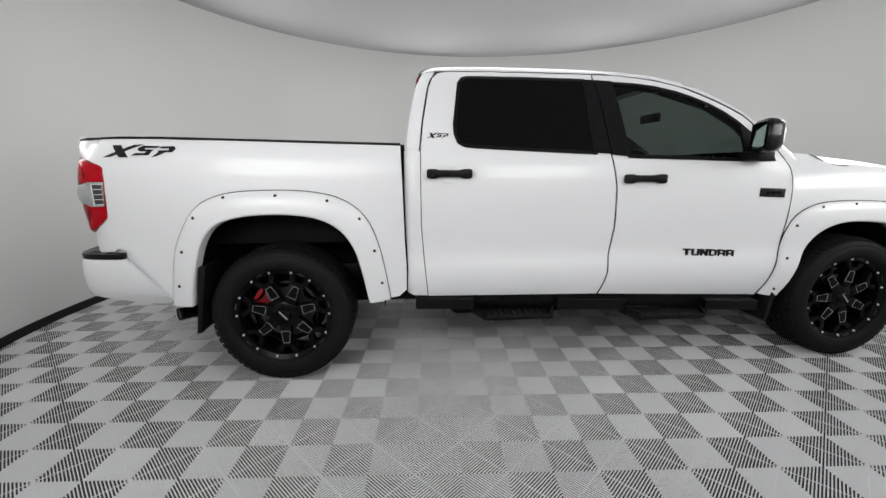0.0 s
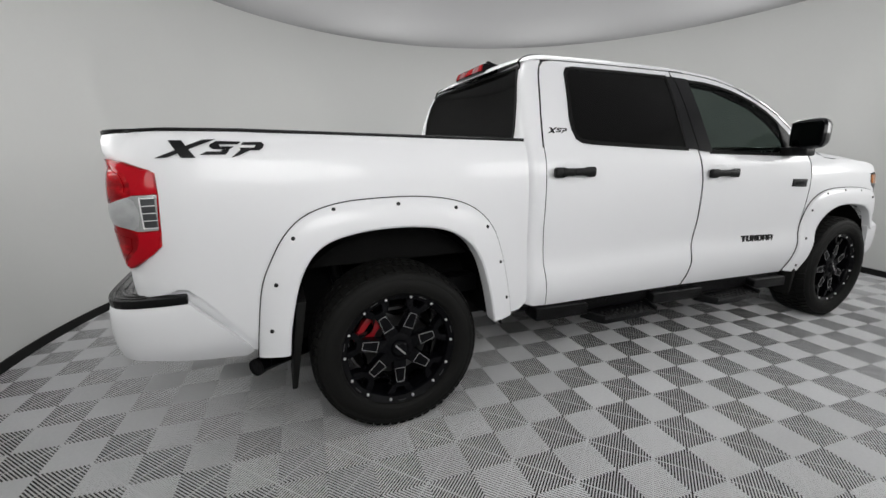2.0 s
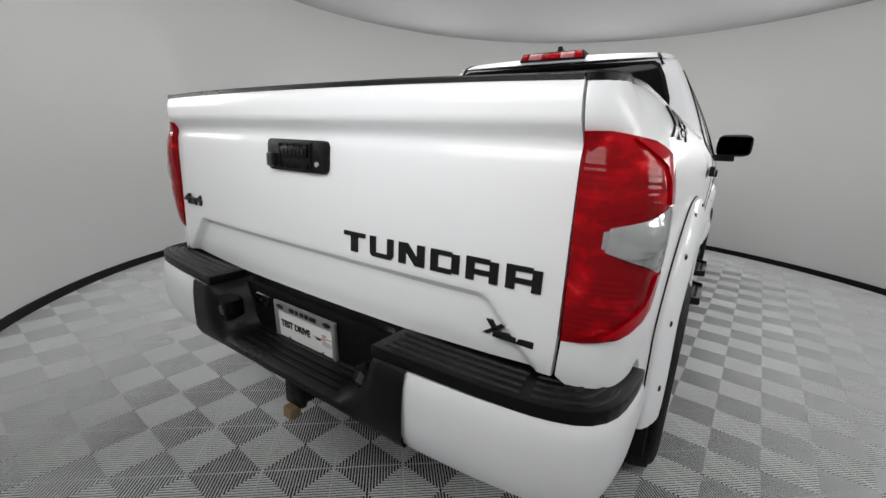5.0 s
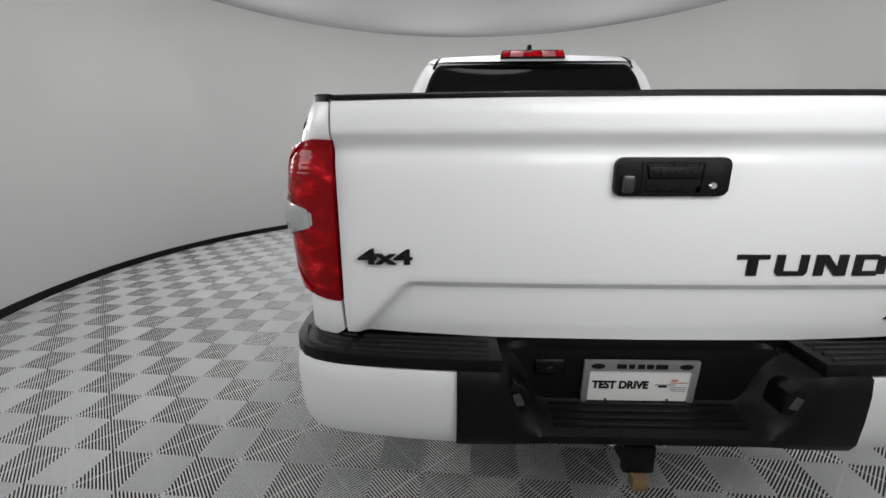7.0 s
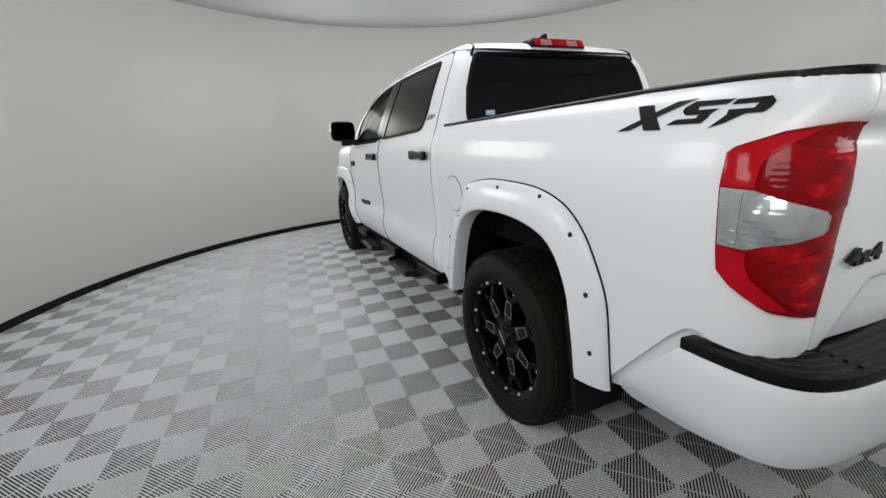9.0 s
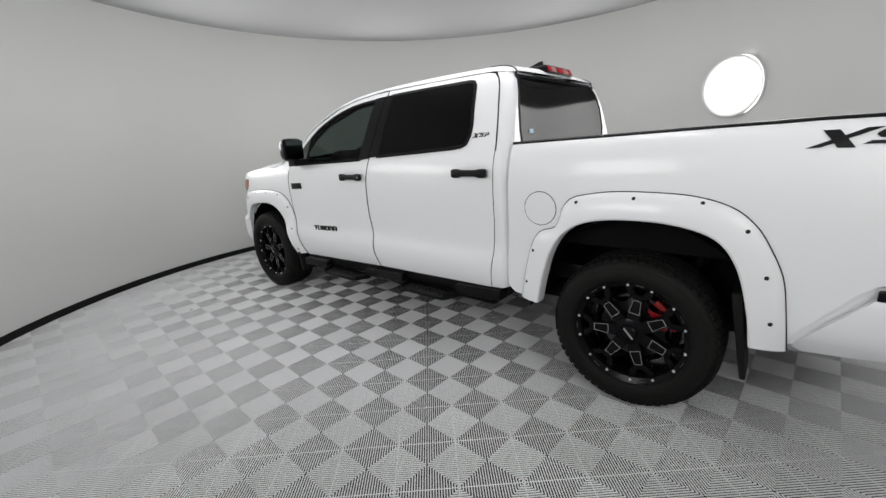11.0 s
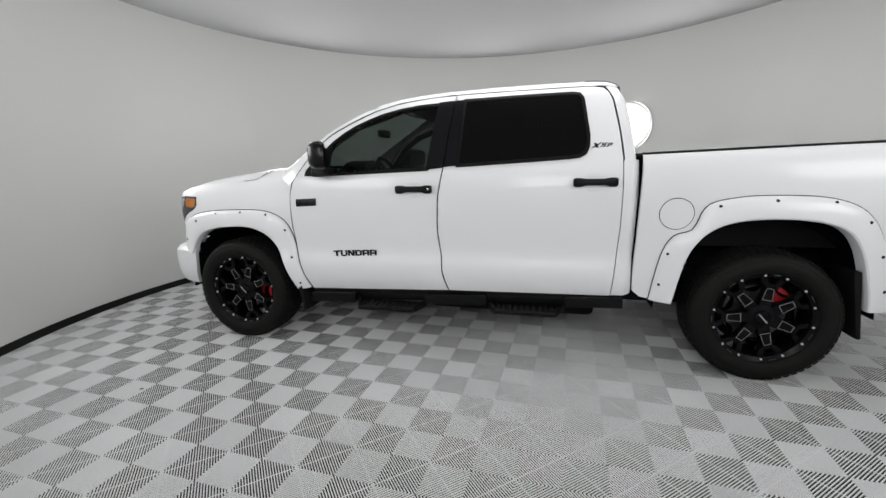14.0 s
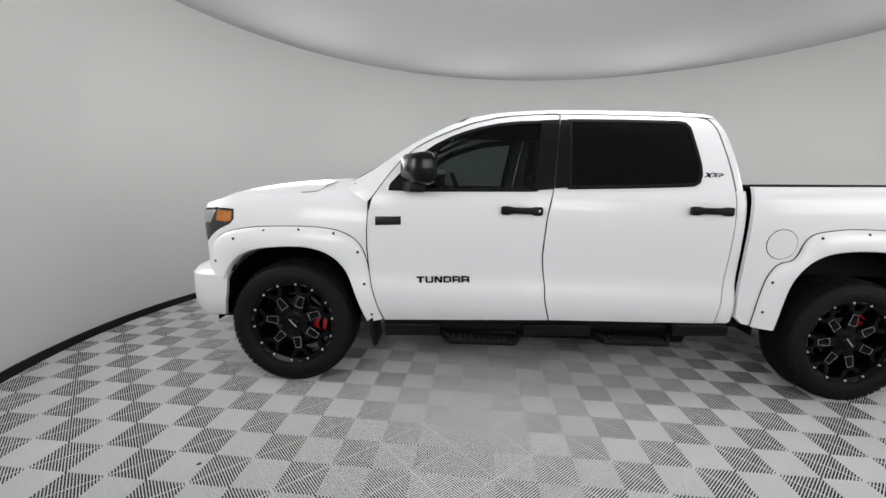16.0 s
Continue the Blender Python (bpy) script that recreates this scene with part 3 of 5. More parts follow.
def loop_bm(loop, put, width, proud, thick=0.012, inside=0.009):
    """A closed seal strip that follows a loop on a surface, reaching outwards by width and a little inwards."""
    p = []
    for i in range(len(loop)):
        q0, q1 = np.array(loop[i], float), np.array(loop[(i + 1) % len(loop)], float)
        k = max(1, int(np.hypot(*(q1 - q0)) / 0.03))
        p += [q0 + (q1 - q0) * j / k for j in range(k)]
    p = np.array(p)
    n = len(p)
    turn = sum(p[i][0] * p[(i + 1) % n][1] - p[(i + 1) % n][0] * p[i][1] for i in range(n))
    rows = []
    for i in range(n + 1):
        a, c, b = p[(i - 1) % n], p[i % n], p[(i + 1) % n]
        d0, d1 = (c - a) / np.hypot(*(c - a)), (b - c) / np.hypot(*(b - c))
        m = np.array((d0[1] + d1[1], -d0[0] - d1[0])) * (1 if turn > 0 else -1)
        m = m / (np.hypot(*m) or 1) / max(0.6, math.sqrt(max(0.0, (1 + float(np.dot(d0, d1))) / 2)))
        rows.append([put(*(c + m * w), h) for w, h in ((-inside, proud - thick), (-inside, proud - 0.002), (-inside + 0.002, proud), (width - 0.002, proud), (width, proud - 0.002), (width, proud - thick))])
    bm = grid_bm(rows)
    bmesh.ops.remove_doubles(bm, verts=bm.verts[:], dist=1e-5)
    return bm


def handle(s, x0, x1, z, y):
    """A door pull: dished backplate, grip bar with swollen ends."""
    ob = part("door_handle", prism_bm([(x0, z - 0.021), (x0 + 0.012, z - 0.029), (x0 + 0.050, z - 0.029), (x0 + 0.075, z - 0.020), (x1 - 0.075, z - 0.020), (x1 - 0.050, z - 0.029),
                                       (x1 - 0.012, z - 0.029), (x1, z - 0.020), (x1, z + 0.020), (x1 - 0.012, z + 0.027), (x1 - 0.050, z + 0.027), (x1 - 0.075, z + 0.021), (x0 + 0.075, z + 0.021), (x0 + 0.050, z + 0.027), (x0 + 0.012, z + 0.027), (x0, z + 0.020)],
                                      "y", s * (y + 0.012), s * (y + 0.038), 0.008), MATTE, None, "black plastic door handle")
    n = 28
    xm = (x0 + x1) / 2
    rows = []
    for f, d in ((0.0, 0.003), (0.5, 0.0045), (0.85, 0.006), (1.0, 0.0035)):
        rows.append([(xm + 0.072 * f * math.cos(k * 2 * math.pi / n), s * (y + d), z + 0.062 * f * math.sin(k * 2 * math.pi / n)) for k in range(n + 1)])
    return ob, grid_bm(rows)


def badge_blocks(parent, name, put_plane, letters, label):
    ob = None
    for bm in letters:
        bm.transform(put_plane)
        ob = part(name, bm, BADGE, parent, label)
    return ob


def slab_letters(kinds, w, gap, h, depth):
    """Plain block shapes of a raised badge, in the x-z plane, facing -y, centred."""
    out = []
    total = len(kinds) * w + (len(kinds) - 1) * gap
    x = -total / 2
    for k in kinds:
        c = 0.22 * h
        if k == "bar":
            loop = [(x, h / 2), (x + w, h / 2), (x + w, h / 2 - c), (x + w * 0.66, h / 2 - c), (x + w * 0.66, -h / 2), (x + w * 0.34, -h / 2), (x + w * 0.34, h / 2 - c), (x, h / 2 - c)]
        elif k == "cup":
            loop = [(x, h / 2), (x + w * .25, h / 2), (x + w * .25, -h / 2 + c), (x + w * .75, -h / 2 + c), (x + w * .75, h / 2), (x + w, h / 2), (x + w, -h / 2 + c * .7), (x + w - c * .7, -h / 2), (x + c * .7, -h / 2), (x, -h / 2 + c * .7)]
        elif k == "block":
            loop = [(x, h / 2), (x + w * .35, h / 2), (x + w * .72, -h * .12), (x + w * .72, h / 2), (x + w, h / 2), (x + w, -h / 2), (x + w * .65, -h / 2), (x + w * .28, h * .12), (x + w * .28, -h / 2), (x, -h / 2)]
        else:
            # closed shapes are laid together out of bars
            bars = [(0, .26, -.5, .5), (.74, 1, -.42 if k == "ring" else -.5, .42), (.26, .74, .28, .5)]
            bars.append((.26, .74, -.5, -.28) if k == "ring" else (.26, .74, -.22, 0.0))
            bm = bmesh.new()
            for b0, b1, c0, c1 in bars:
                loop = [(x + b0 * w, c0 * h), (x + b1 * w, c0 * h), (x + b1 * w, c1 * h), (x + b0 * w, c1 * h)]
                f = [bm.verts.new((p, -depth, q)) for p, q in loop]
                g = [bm.verts.new((p, 0.0, q)) for p, q in loop]
                bm.faces.new(f)
                for j in range(4):
                    bm.faces.new((f[j], f[(j + 1) % 4], g[(j + 1) % 4], g[j]))
            out.append(bm)
            x += w + gap
            continue
        out.append(prism_bm(loop, "y", -depth, 0.0))
        x += w + gap
    return out


def slash_mark(length, h, depth):
    """Plain slanted shapes of the sporty decal: two crossed strokes and two angular bands."""
    u = length
    shapes = [[(0.0, -0.5), (0.11, -0.47), (0.54, 0.5), (0.42, 0.47)],
              [(0.115, 0.43), (0.235, 0.43), (0.355, -0.5), (0.23, -0.5)],
              [(0.49, 0.22), (0.545, 0.40), (0.78, 0.37), (0.74, 0.22)], [(0.48, 0.10), (0.49, 0.22), (0.575, 0.22), (0.575, 0.10)],
              [(0.48, 0.10), (0.705, 0.10), (0.665, -0.06), (0.51, -0.04)], [(0.60, -0.06), (0.665, -0.06), (0.655, -0.17), (0.585, -0.17)],
              [(0.455, -0.17), (0.655, -0.17), (0.625, -0.34), (0.395, -0.34)],
              [(0.775, 0.19), (0.795, 0.34), (0.975, 0.36), (1.0, 0.19)], [(0.92, 0.19), (1.0, 0.19), (0.985, 0.04), (0.90, 0.04)],
              [(0.765, 0.04), (0.985, 0.04), (0.95, -0.11), (0.765, -0.11)], [(0.765, -0.11), (0.86, -0.11), (0.755, -0.38), (0.68, -0.5)]]
    return [[((x - 0.5) * u, z * h) for x, z in sh] for sh in shapes]


for s, side in SIDES:
    put_bed, put_cab, put_nose = flank(s, bed_prof), flank(s, cab_prof), flank(s, nose_prof)
    quarter = part("bed_side", panel_bm(bed_loop, put_bed, 0.02, 0.02, 0.03), PAINT, truck)
    # doors
    # door and fender rims are black: the shade in the gaps, put into colour
    rd = part("rear_door", panel_bm(keyhole(rear_door, rear_win), put_cab, 0.04, 0.03, 0.03), PAINT, truck, edges=SEAL_AND_GAP)
    part("window_glass", panel_bm(rear_win, put_cab, 0.06, 0.06, 0.004, 0.004), GLASS_DARK, rd, "almost black tinted window glass")
    part("window_seal", loop_bm(rear_win, put_cab, 0.013, 0.008), SEAL_AND_GAP, rd, "black rubber window seal")
    part("pillar_trim", panel_bm([(1.868, 1.812), (1.9275, 1.812), (1.9445, 1.70), (1.9855, 1.358), (1.891, 1.364)], put_cab, 0.04, 0.03, 0.014, 0.009), BLACK, rd, "gloss black pillar trim")
    hb, dish = handle(s, 0.872, 1.137, 1.243, 0.9625)
    hb.parent = rd
    part("handle_recess", dish, PAINT, rd)
    fd = part("front_door", panel_bm(keyhole(front_door, front_win), put_cab, 0.04, 0.03, 0.03), PAINT, truck, edges=SEAL_AND_GAP)
    part("window_glass", panel_bm(front_win, put_cab, 0.06, 0.06, 0.004, 0.004), GLASS, fd, "grey-green tinted window glass")
    part("window_seal", loop_bm(front_win, put_cab, 0.013, 0.008), SEAL_AND_GAP, fd, "black rubber window seal")
    part("pillar_trim", panel_bm([(1.9345, 1.812), (2.048, 1.806), (2.075, 1.60), (2.108, 1.342), (1.9925, 1.352), (1.9515, 1.70)], put_cab, 0.04, 0.03, 0.014, 0.009), BLACK, fd, "gloss black pillar trim")
    part("sail_trim", panel_bm([(2.845, 1.545), (2.93, 1.470), (3.03, 1.356), (3.045, 1.325), (2.855, 1.322)], put_cab, 0.04, 0.03, 0.02, 0.011), MATTE, fd, "black mirror base triangle")
    hb, dish = handle(s, 2.060, 2.325, 1.211, 0.9635)
    hb.parent = fd
    part("handle_recess", dish, PAINT, fd)
    if s > 0:
        part("lock_cylinder", box_bm((2.078, 1.0005, 1.205), (2.090, 1.0025, 1.217), 0.002), CHROME, fd, "small chrome key lock")
    for ob, path in ((fd, front_door[:12]), (fd, front_door[10:])):
        part("door_seam", panel_strip(resample(spline(path, 6), 90), put_cab, 0.0008, 0.0002), SEAL_AND_GAP, ob)
    # badges on the front door
    M = Matrix.Translation((2.683, s * 0.9515, 0.741)) @ (Matrix.Rotation(math.pi, 4, "Z") if s > 0 else Matrix.Identity(4)) @ Matrix.Rotation(radians(2.5 * (1 if s < 0 else -1)), 4, "Y")
    badge_blocks(fd, "badge_letter", M, slab_letters(["bar", "cup", "block", "ring", "leg", "leg"], 0.052, 0.0075, 0.043, 0.008), "black raised badge block")
    eb = part("badge_bar", prism_bm([(2.965, 1.098), (2.965, 1.152), (3.132, 1.146), (3.132, 1.090)], "y", s * 0.962, s * 0.974, 0.004), BADGE, fd, "gloss black engine badge")
    for k in range(3):
        part("badge_rib", box_bm((3.0 + k * 0.036, s * 0.973 - 0.001, 1.112), (3.028 + k * 0.036, s * 0.973 + 0.0025, 1.130), 0.001), DECAL, fd)
    # corner pillar behind the rear door
    part("cab_corner", panel_bm([(0.752, 0.520), (0.80, 0.506), (0.875, 0.503), (0.853, 0.73), (0.838, 0.94), (0.836, 1.17), (0.838, 1.372), (0.745, 1.372), (0.742, 1.17), (0.748, 0.873), (0.759, 0.664)],
                                lambda u, v, d: put_cab(u, v, d - 0.045 * (max(0.0, 0.80 - u) / 0.055) ** 2), 0.015, 0.05, 0.03), PAINT, truck)
    ff = part("front_fender", panel_bm(fender_loop, put_nose, 0.035, 0.03, 0.03), PAINT, truck, edges=SEAL_AND_GAP)
    part("bonnet_seam", panel_strip(resample(spline([(3.64, 1.286), (3.60, 1.288), (3.53, 1.300), (3.48, 1.335), (3.42, 1.362)], 6), 30), put_nose, 0.0022, 0.0012), SEAL_AND_GAP, ff)
    # small and large slanted decals
    for shp in slash_mark(0.128, 0.032, 0.002):
        loop = [(-s * x + (0.944 if s < 0 else 0.966), z + (1.462 if s < 0 else 1.470)) for x, z in shp]
        part("decal", panel_bm(loop, put_cab, 0.05, 0.05, 0.002, 0.002), DECAL, rd, "small charcoal slanted decal")
    for shp in slash_mark(0.376 if s < 0 else 0.392, 0.070, 0.002):
        loop = [(ux(-s * x - (0.693 if s < 0 else 0.764)), z + 1.368) for x, z in shp]
        part("decal", panel_bm(loop, put_bed, 0.02, 0.02, 0.005, 0.005), DECAL, quarter, "large charcoal slanted decal")
    part("bed_side_apron", panel_bm([(-0.53, 0.49), (-0.66, 0.70), (-0.79, 0.86), (ux(-0.98), 0.86), (uy(0.86), 0.83), (uy(0.86), 0.72), (ux(-0.98), 0.72), (-0.86, 0.66), (-0.68, 0.53)], put_bed, 0.03, 0.03, 0.01, -0.022), PAINT, quarter)
    # flares
    rb = [(-0.547, 0.612), (-0.513, 0.811), (-0.430, 1.003), (-0.259, 1.114), (0.024, 1.124), (0.306, 1.093), (0.481, 0.987), (0.561, 0.797), (0.600, 0.600)]
    if s > 0:
        rb.pop(6)
    flare(s, REAR_ARCH, REAR_OUT if s < 0 else REAR_OUT_FUEL, "white bolt-on rear fender flare with exposed black bolts", rb)
    flare(s, FRONT_ARCH, FRONT_OUT, "white bolt-on front fender flare with exposed black bolts",
          [(4.202, 0.816), (4.061, 0.974), (3.858, 1.034), (3.627, 1.046), (3.400, 1.029), (3.244, 0.911), (3.197, 0.702), (3.150, 0.495)])
    if s > 0:
        c, r, n = (0.527, 1.044), 0.094, 40
        part("fuel_door_gap", panel_bm([(c[0] + (r + 0.004) * math.cos(k * 2 * math.pi / n), c[1] + (r + 0.004) * math.sin(k * 2 * math.pi / n)) for k in range(n)], put_bed, 0.04, 0.04, 0.002, 0.0012), SEAL_AND_GAP, quarter)
        part("fuel_door", panel_bm([(c[0] + r * math.cos(k * 2 * math.pi / n), c[1] + r * math.sin(k * 2 * math.pi / n)) for k in range(n)], put_bed, 0.04, 0.04, 0.003, 0.003), PAINT, quarter, "round white fuel door")
    # tail lamp: red ends, clear middle with a faceted reflector; it swells out of the corner
    def put_lamp(u, z, d):
        f = min(1.0, max(0.0, (u - TL_IN) / (TL_FRONT - TL_IN)))
        g = min(1.0, max(0.0, (z - 0.905) / 0.426))
        return put_bed(u, z, d + 0.024 * (4 * f * (1 - f)) ** 0.8 * (4 * g * (1 - g)) ** 0.45 + 0.013 * (1 - f) * min(1.0, 1.4 * g))
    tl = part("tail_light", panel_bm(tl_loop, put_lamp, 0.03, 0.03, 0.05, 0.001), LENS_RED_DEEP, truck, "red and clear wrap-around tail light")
    up = [(uy(0.895), 1.322), (ux(-0.985), 1.315), (ux(-0.905), 1.287), (TL_FRONT - 0.004, 1.274), (TL_FRONT - 0.001, 1.205), (ux(-0.955), 1.204), (ux(-0.957), 1.245), (ux(-0.968), 1.275)]
    dn = [(ux(-0.955), 1.062), (ux(-0.896), 1.065), (ux(-0.903), 1.007), (ux(-0.93), 0.979), (ux(-0.985), 0.940), (ux(-1.0), 0.931), (uy(0.895), 0.930), (ux(-0.968), 1.00), (ux(-0.957), 1.03)]
    rear = [(TL_IN + 0.008, 1.320), (uy(0.875), 1.318), (ux(-0.985), 1.272), (ux(-0.972), 1.235), (ux(-0.975), 1.212), (uy(0.868), 1.172), (TL_IN + 0.006, 1.160)]
    low_rear = [(TL_IN + 0.010, 1.070), (uy(0.868), 1.075), (ux(-0.978), 1.042), (ux(-0.985), 1.0), (uy(0.875), 0.930), (TL_IN + 0.010, 0.918)]
    mid = [(TL_FRONT - 0.001, 1.201), (ux(-0.955), 1.200), (ux(-0.997), 1.180), (uy(0.868), 1.150), (uy(0.868), 1.118), (ux(-0.992), 1.088), (ux(-0.955), 1.068), (ux(-0.897), 1.069)]
    part("upper_lens", panel_bm(up, put_lamp, 0.03, 0.03, 0.010, 0.006), LENS_RED, tl, "bright red upper lens")
    part("lower_lens", panel_bm(dn, put_lamp, 0.03, 0.03, 0.010, 0.006), LENS_RED, tl, "bright red lower lens")
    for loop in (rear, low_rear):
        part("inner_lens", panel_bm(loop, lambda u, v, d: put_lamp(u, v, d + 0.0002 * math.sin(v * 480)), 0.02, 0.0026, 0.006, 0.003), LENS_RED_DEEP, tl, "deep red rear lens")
    md = part("reversing_lens", panel_bm(mid, put_lamp, 0.02, 0.02, 0.006, 0.003), LENS_CLEAR, tl, "clear reversing lens")
    bowl = [(ux(-0.942), 1.150), (ux(-0.950), 1.182), (ux(-0.968), 1.195), (uy(0.876), 1.158), (uy(0.874), 1.112), (ux(-0.962), 1.074), (ux(-0.948), 1.088), (ux(-0.942), 1.118)]
    mid_u = (ux(-0.942) + uy(0.875)) / 2

    def put_bulb(u, v, d):
        r2 = ((u - mid_u) / 0.048) ** 2 + ((v - 1.134) / 0.060) ** 2
        return put_lamp(u, v, d + 0.011 * max(0.0, 1 - r2) + 0.0003 * math.cos(v * 420))
    part("reflector_bowl", panel_bm(bowl, put_bulb, 0.005, 0.004, 0.004, 0.004), FACET, tl, "silver reflector bowl behind the clear lens", angle=60)
    # right lamp only: its darker reflection and brighter ribs are put into the colours
    if s < 0:
        part("louvre_panel", panel_bm([(ux(-0.933), 1.079), (TL_FRONT - 0.012, 1.077), (TL_FRONT - 0.009, 1.190), (ux(-0.933), 1.192)], put_lamp, 0.02, 0.02, 0.003, 0.0042), LOUVRE_DARKENED, tl, "louvred reflector, painted dark as it reflects on this side")
    for k in range(5):
        z = 1.188 - k * 0.0275
        part("lens_rib", panel_bm([(ux(-0.935), z), (TL_FRONT - 0.010, z), (TL_FRONT - 0.010, z + 0.0028), (ux(-0.935), z + 0.0028)], put_lamp, 0.02, 0.02, 0.003, 0.0052), BOLT if s < 0 else LENS_CLEAR, tl)
    part("lens_rib", panel_bm([(ux(-0.937), 1.076), (ux(-0.934), 1.076), (ux(-0.934), 1.192), (ux(-0.937), 1.192)], put_lamp, 0.02, 0.02, 0.003, 0.0052), BOLT if s < 0 else LENS_CLEAR, tl)
    # headlamp
    hl_loop = [(ux(4.082), 1.158), (ux(4.20), 1.164), (ux(4.262), 1.160), (uf(0.80), 1.150), (uf(0.62), 1.125), (uf(0.62), 1.03), (uf(0.74), 0.985), (ux(4.29), 0.962), (ux(4.20), 1.026), (ux(4.10), 1.074), (ux(4.079), 1.10)]
    hl = part("headlight", panel_bm(hl_loop, put_nose, 0.03, 0.03, 0.06, 0.0), LAMP_DARK, truck, "dark wrap-around headlight")
    part("amber_lens", panel_bm([(ux(4.090), 1.150), (ux(4.195), 1.155), (ux(4.203), 1.088), (ux(4.13), 1.080), (ux(4.093), 1.088)], put_nose, 0.03, 0.03, 0.006, 0.004), AMBER, hl, "amber side marker lens")
    part("clear_lens", panel_bm([(ux(4.21), 1.155), (uf(0.78), 1.145), (uf(0.66), 1.12), (uf(0.68), 1.05), (ux(4.25), 1.07)], put_nose, 0.03, 0.03, 0.006, 0.004), FACET, hl, "clear lamp lens")
    # dark liner added behind the panel gaps and window frames to block light
    part("inner_panel", panel_bm([(0.77, 0.48), (3.17, 0.43), (3.22, 0.9), (3.2, 1.30), (1.9, 1.335), (0.77, 1.36)], put_cab, 0.2, 0.1, 0.02, -0.045), INTERIOR, truck)
    part("frame_liner", loop_bm([(2.125, 1.355), (2.07, 1.77), (2.33, 1.745), (2.66, 1.64), (2.83, 1.53), (3.0, 1.345)], put_cab, 0.05, -0.035, 0.02, 0.0), INTERIOR, truck)

# tailgate
tg = part("tailgate", panel_bm([(-0.808, 0.815), (-0.4, 0.802), (0, 0.800), (0.4, 0.802), (0.808, 0.815), (0.812, 0.90), (0.812, 1.33), (0.807, 1.424), (0.4, 1.428), (0, 1.429), (-0.4, 1.428), (-0.807, 1.424), (-0.812, 1.33), (-0.812, 0.90)],
                               tail, 0.0125, 0.0095, 0.02), PAINT, truck, "white tailgate with a raised field")
# unseen black sheet added behind the tailgate to keep its gaps dark
part("gap_blocker", box_bm((-1.0, -0.83, 0.80), (-0.985, 0.83, 1.40)), SEAL_AND_GAP, truck)


def tail_x(y, z):
    return tail(y, z, 0).x


hx = tail_x(0, 1.24)
hd = part("tailgate_handle", prism_bm([(cy + 0.020 * math.cos(radians(g + 22.5 * k)), cz + 0.020 * math.sin(radians(g + 22.5 * k))) for cy, cz, g in ((0.112, 1.269, 0), (-0.118, 1.269, 90), (-0.118, 1.217, 180), (0.112, 1.217, 270)) for k in range(5)], "x", hx - 0.014, hx + 0.01, 0.004), MATTE, truck, "black plastic tailgate handle panel")
part("pull_frame", panel_bm(keyhole([(-0.074, 1.203), (0.066, 1.203), (0.072, 1.279), (-0.076, 1.279)], [(-0.070, 1.207), (0.062, 1.207), (0.068, 1.275), (-0.072, 1.275)]), lambda u, v, d: Vector((hx - 0.014 - d, u, v)), 0.03, 0.02, 0.006, 0.003), MATTE, hd)
# flat black slab paints in the shade of the pull's hollow
part("pull_cavity_shade", box_bm((hx - 0.0155, -0.068, 1.209), (hx - 0.0135, 0.060, 1.239), 0.0005), SEAL_AND_GAP, hd)
part("pull_lever", prism_bm([(-0.062, 1.240), (0.054, 1.240), (0.059, 1.268), (-0.064, 1.268)], "x", hx - 0.021, hx - 0.012, 0.003), MATTE, hd)
for k in range(6):
    part("embossed_bar", box_bm((hx - 0.0225, -0.052 + k * 0.0175, 1.247), (hx - 0.019, -0.040 + k * 0.0175, 1.262), 0.001), MATTE, hd)
part("camera_pod", prism_bm([(0.090, 1.206), (0.118, 1.206), (0.118, 1.248), (0.090, 1.248)], "x", hx - 0.030, hx - 0.012, 0.007), LAMP_DARK, hd, "small black rear camera")
bb = lathe_bm([(0, 0.003), (0.007, 0.003), (0.009, 0.0), (0.009, -0.004)], 20)
bb.transform(Matrix.Translation((hx - 0.0145, -0.099, 1.223)) @ Matrix.Rotation(radians(90), 4, "Z"))
part("lock_cylinder", bb, CHROME, hd, "chrome key lock")
M = Matrix.Translation((tail_x(-0.48, 1.024) + 0.001, -0.482, 1.0235)) @ Matrix.Rotation(radians(-90), 4, "Z")
letters = slab_letters(["bar", "cup", "block", "ring", "leg", "leg"], 0.080, 0.0185, 0.055, 0.005)
for bm in letters:
    bm.transform(M)
    for v in bm.verts:
        v.co.x += tail_x(v.co.y, v.co.z) - tail_x(-0.48, 1.024)
    part("badge_letter", bm, BADGE, tg, "black raised badge block")
word("badge_four_by_four", "4x4", 0.066, BADGE, tg, Matrix.Translation((tail_x(0.69, 1.03) - 0.004, 0.692, 1.034)) @ Matrix.Rotation(radians(-90), 4, "Z") @ Matrix.Rotation(radians(90), 4, "X") @ Matrix.Diagonal((1.42, 0.82, 1, 1)), 0.005, "black raised 4x4 badge", 0.0022)
xb = part("badge_bar", box_bm((tail_x(-0.72, .87) - 0.006, -0.765, 0.868), (tail_x(-0.72, .87) + 0.004, -0.665, 0.884), 0.002), BADGE, tg, "small black badge bar")
for shp in ([(-0.632, 0.866), (-0.648, 0.866), (-0.700, 0.902), (-0.684, 0.902)], [(-0.640, 0.902), (-0.656, 0.902), (-0.682, 0.868), (-0.668, 0.868)]):
    part("badge_stroke", prism_bm(shp, "x", tail_x(-0.66, .88) - 0.007, tail_x(-0.66, .88) + 0.004, 0.0015), BADGE, tg)

# cab rear wall with the back window
xr = curve_table([(1.36, 0.748), (1.44, 0.756), (1.60, 0.777), (1.734, 0.806), (1.80, 0.833), (1.846, 0.860), (1.88, 0.90)])
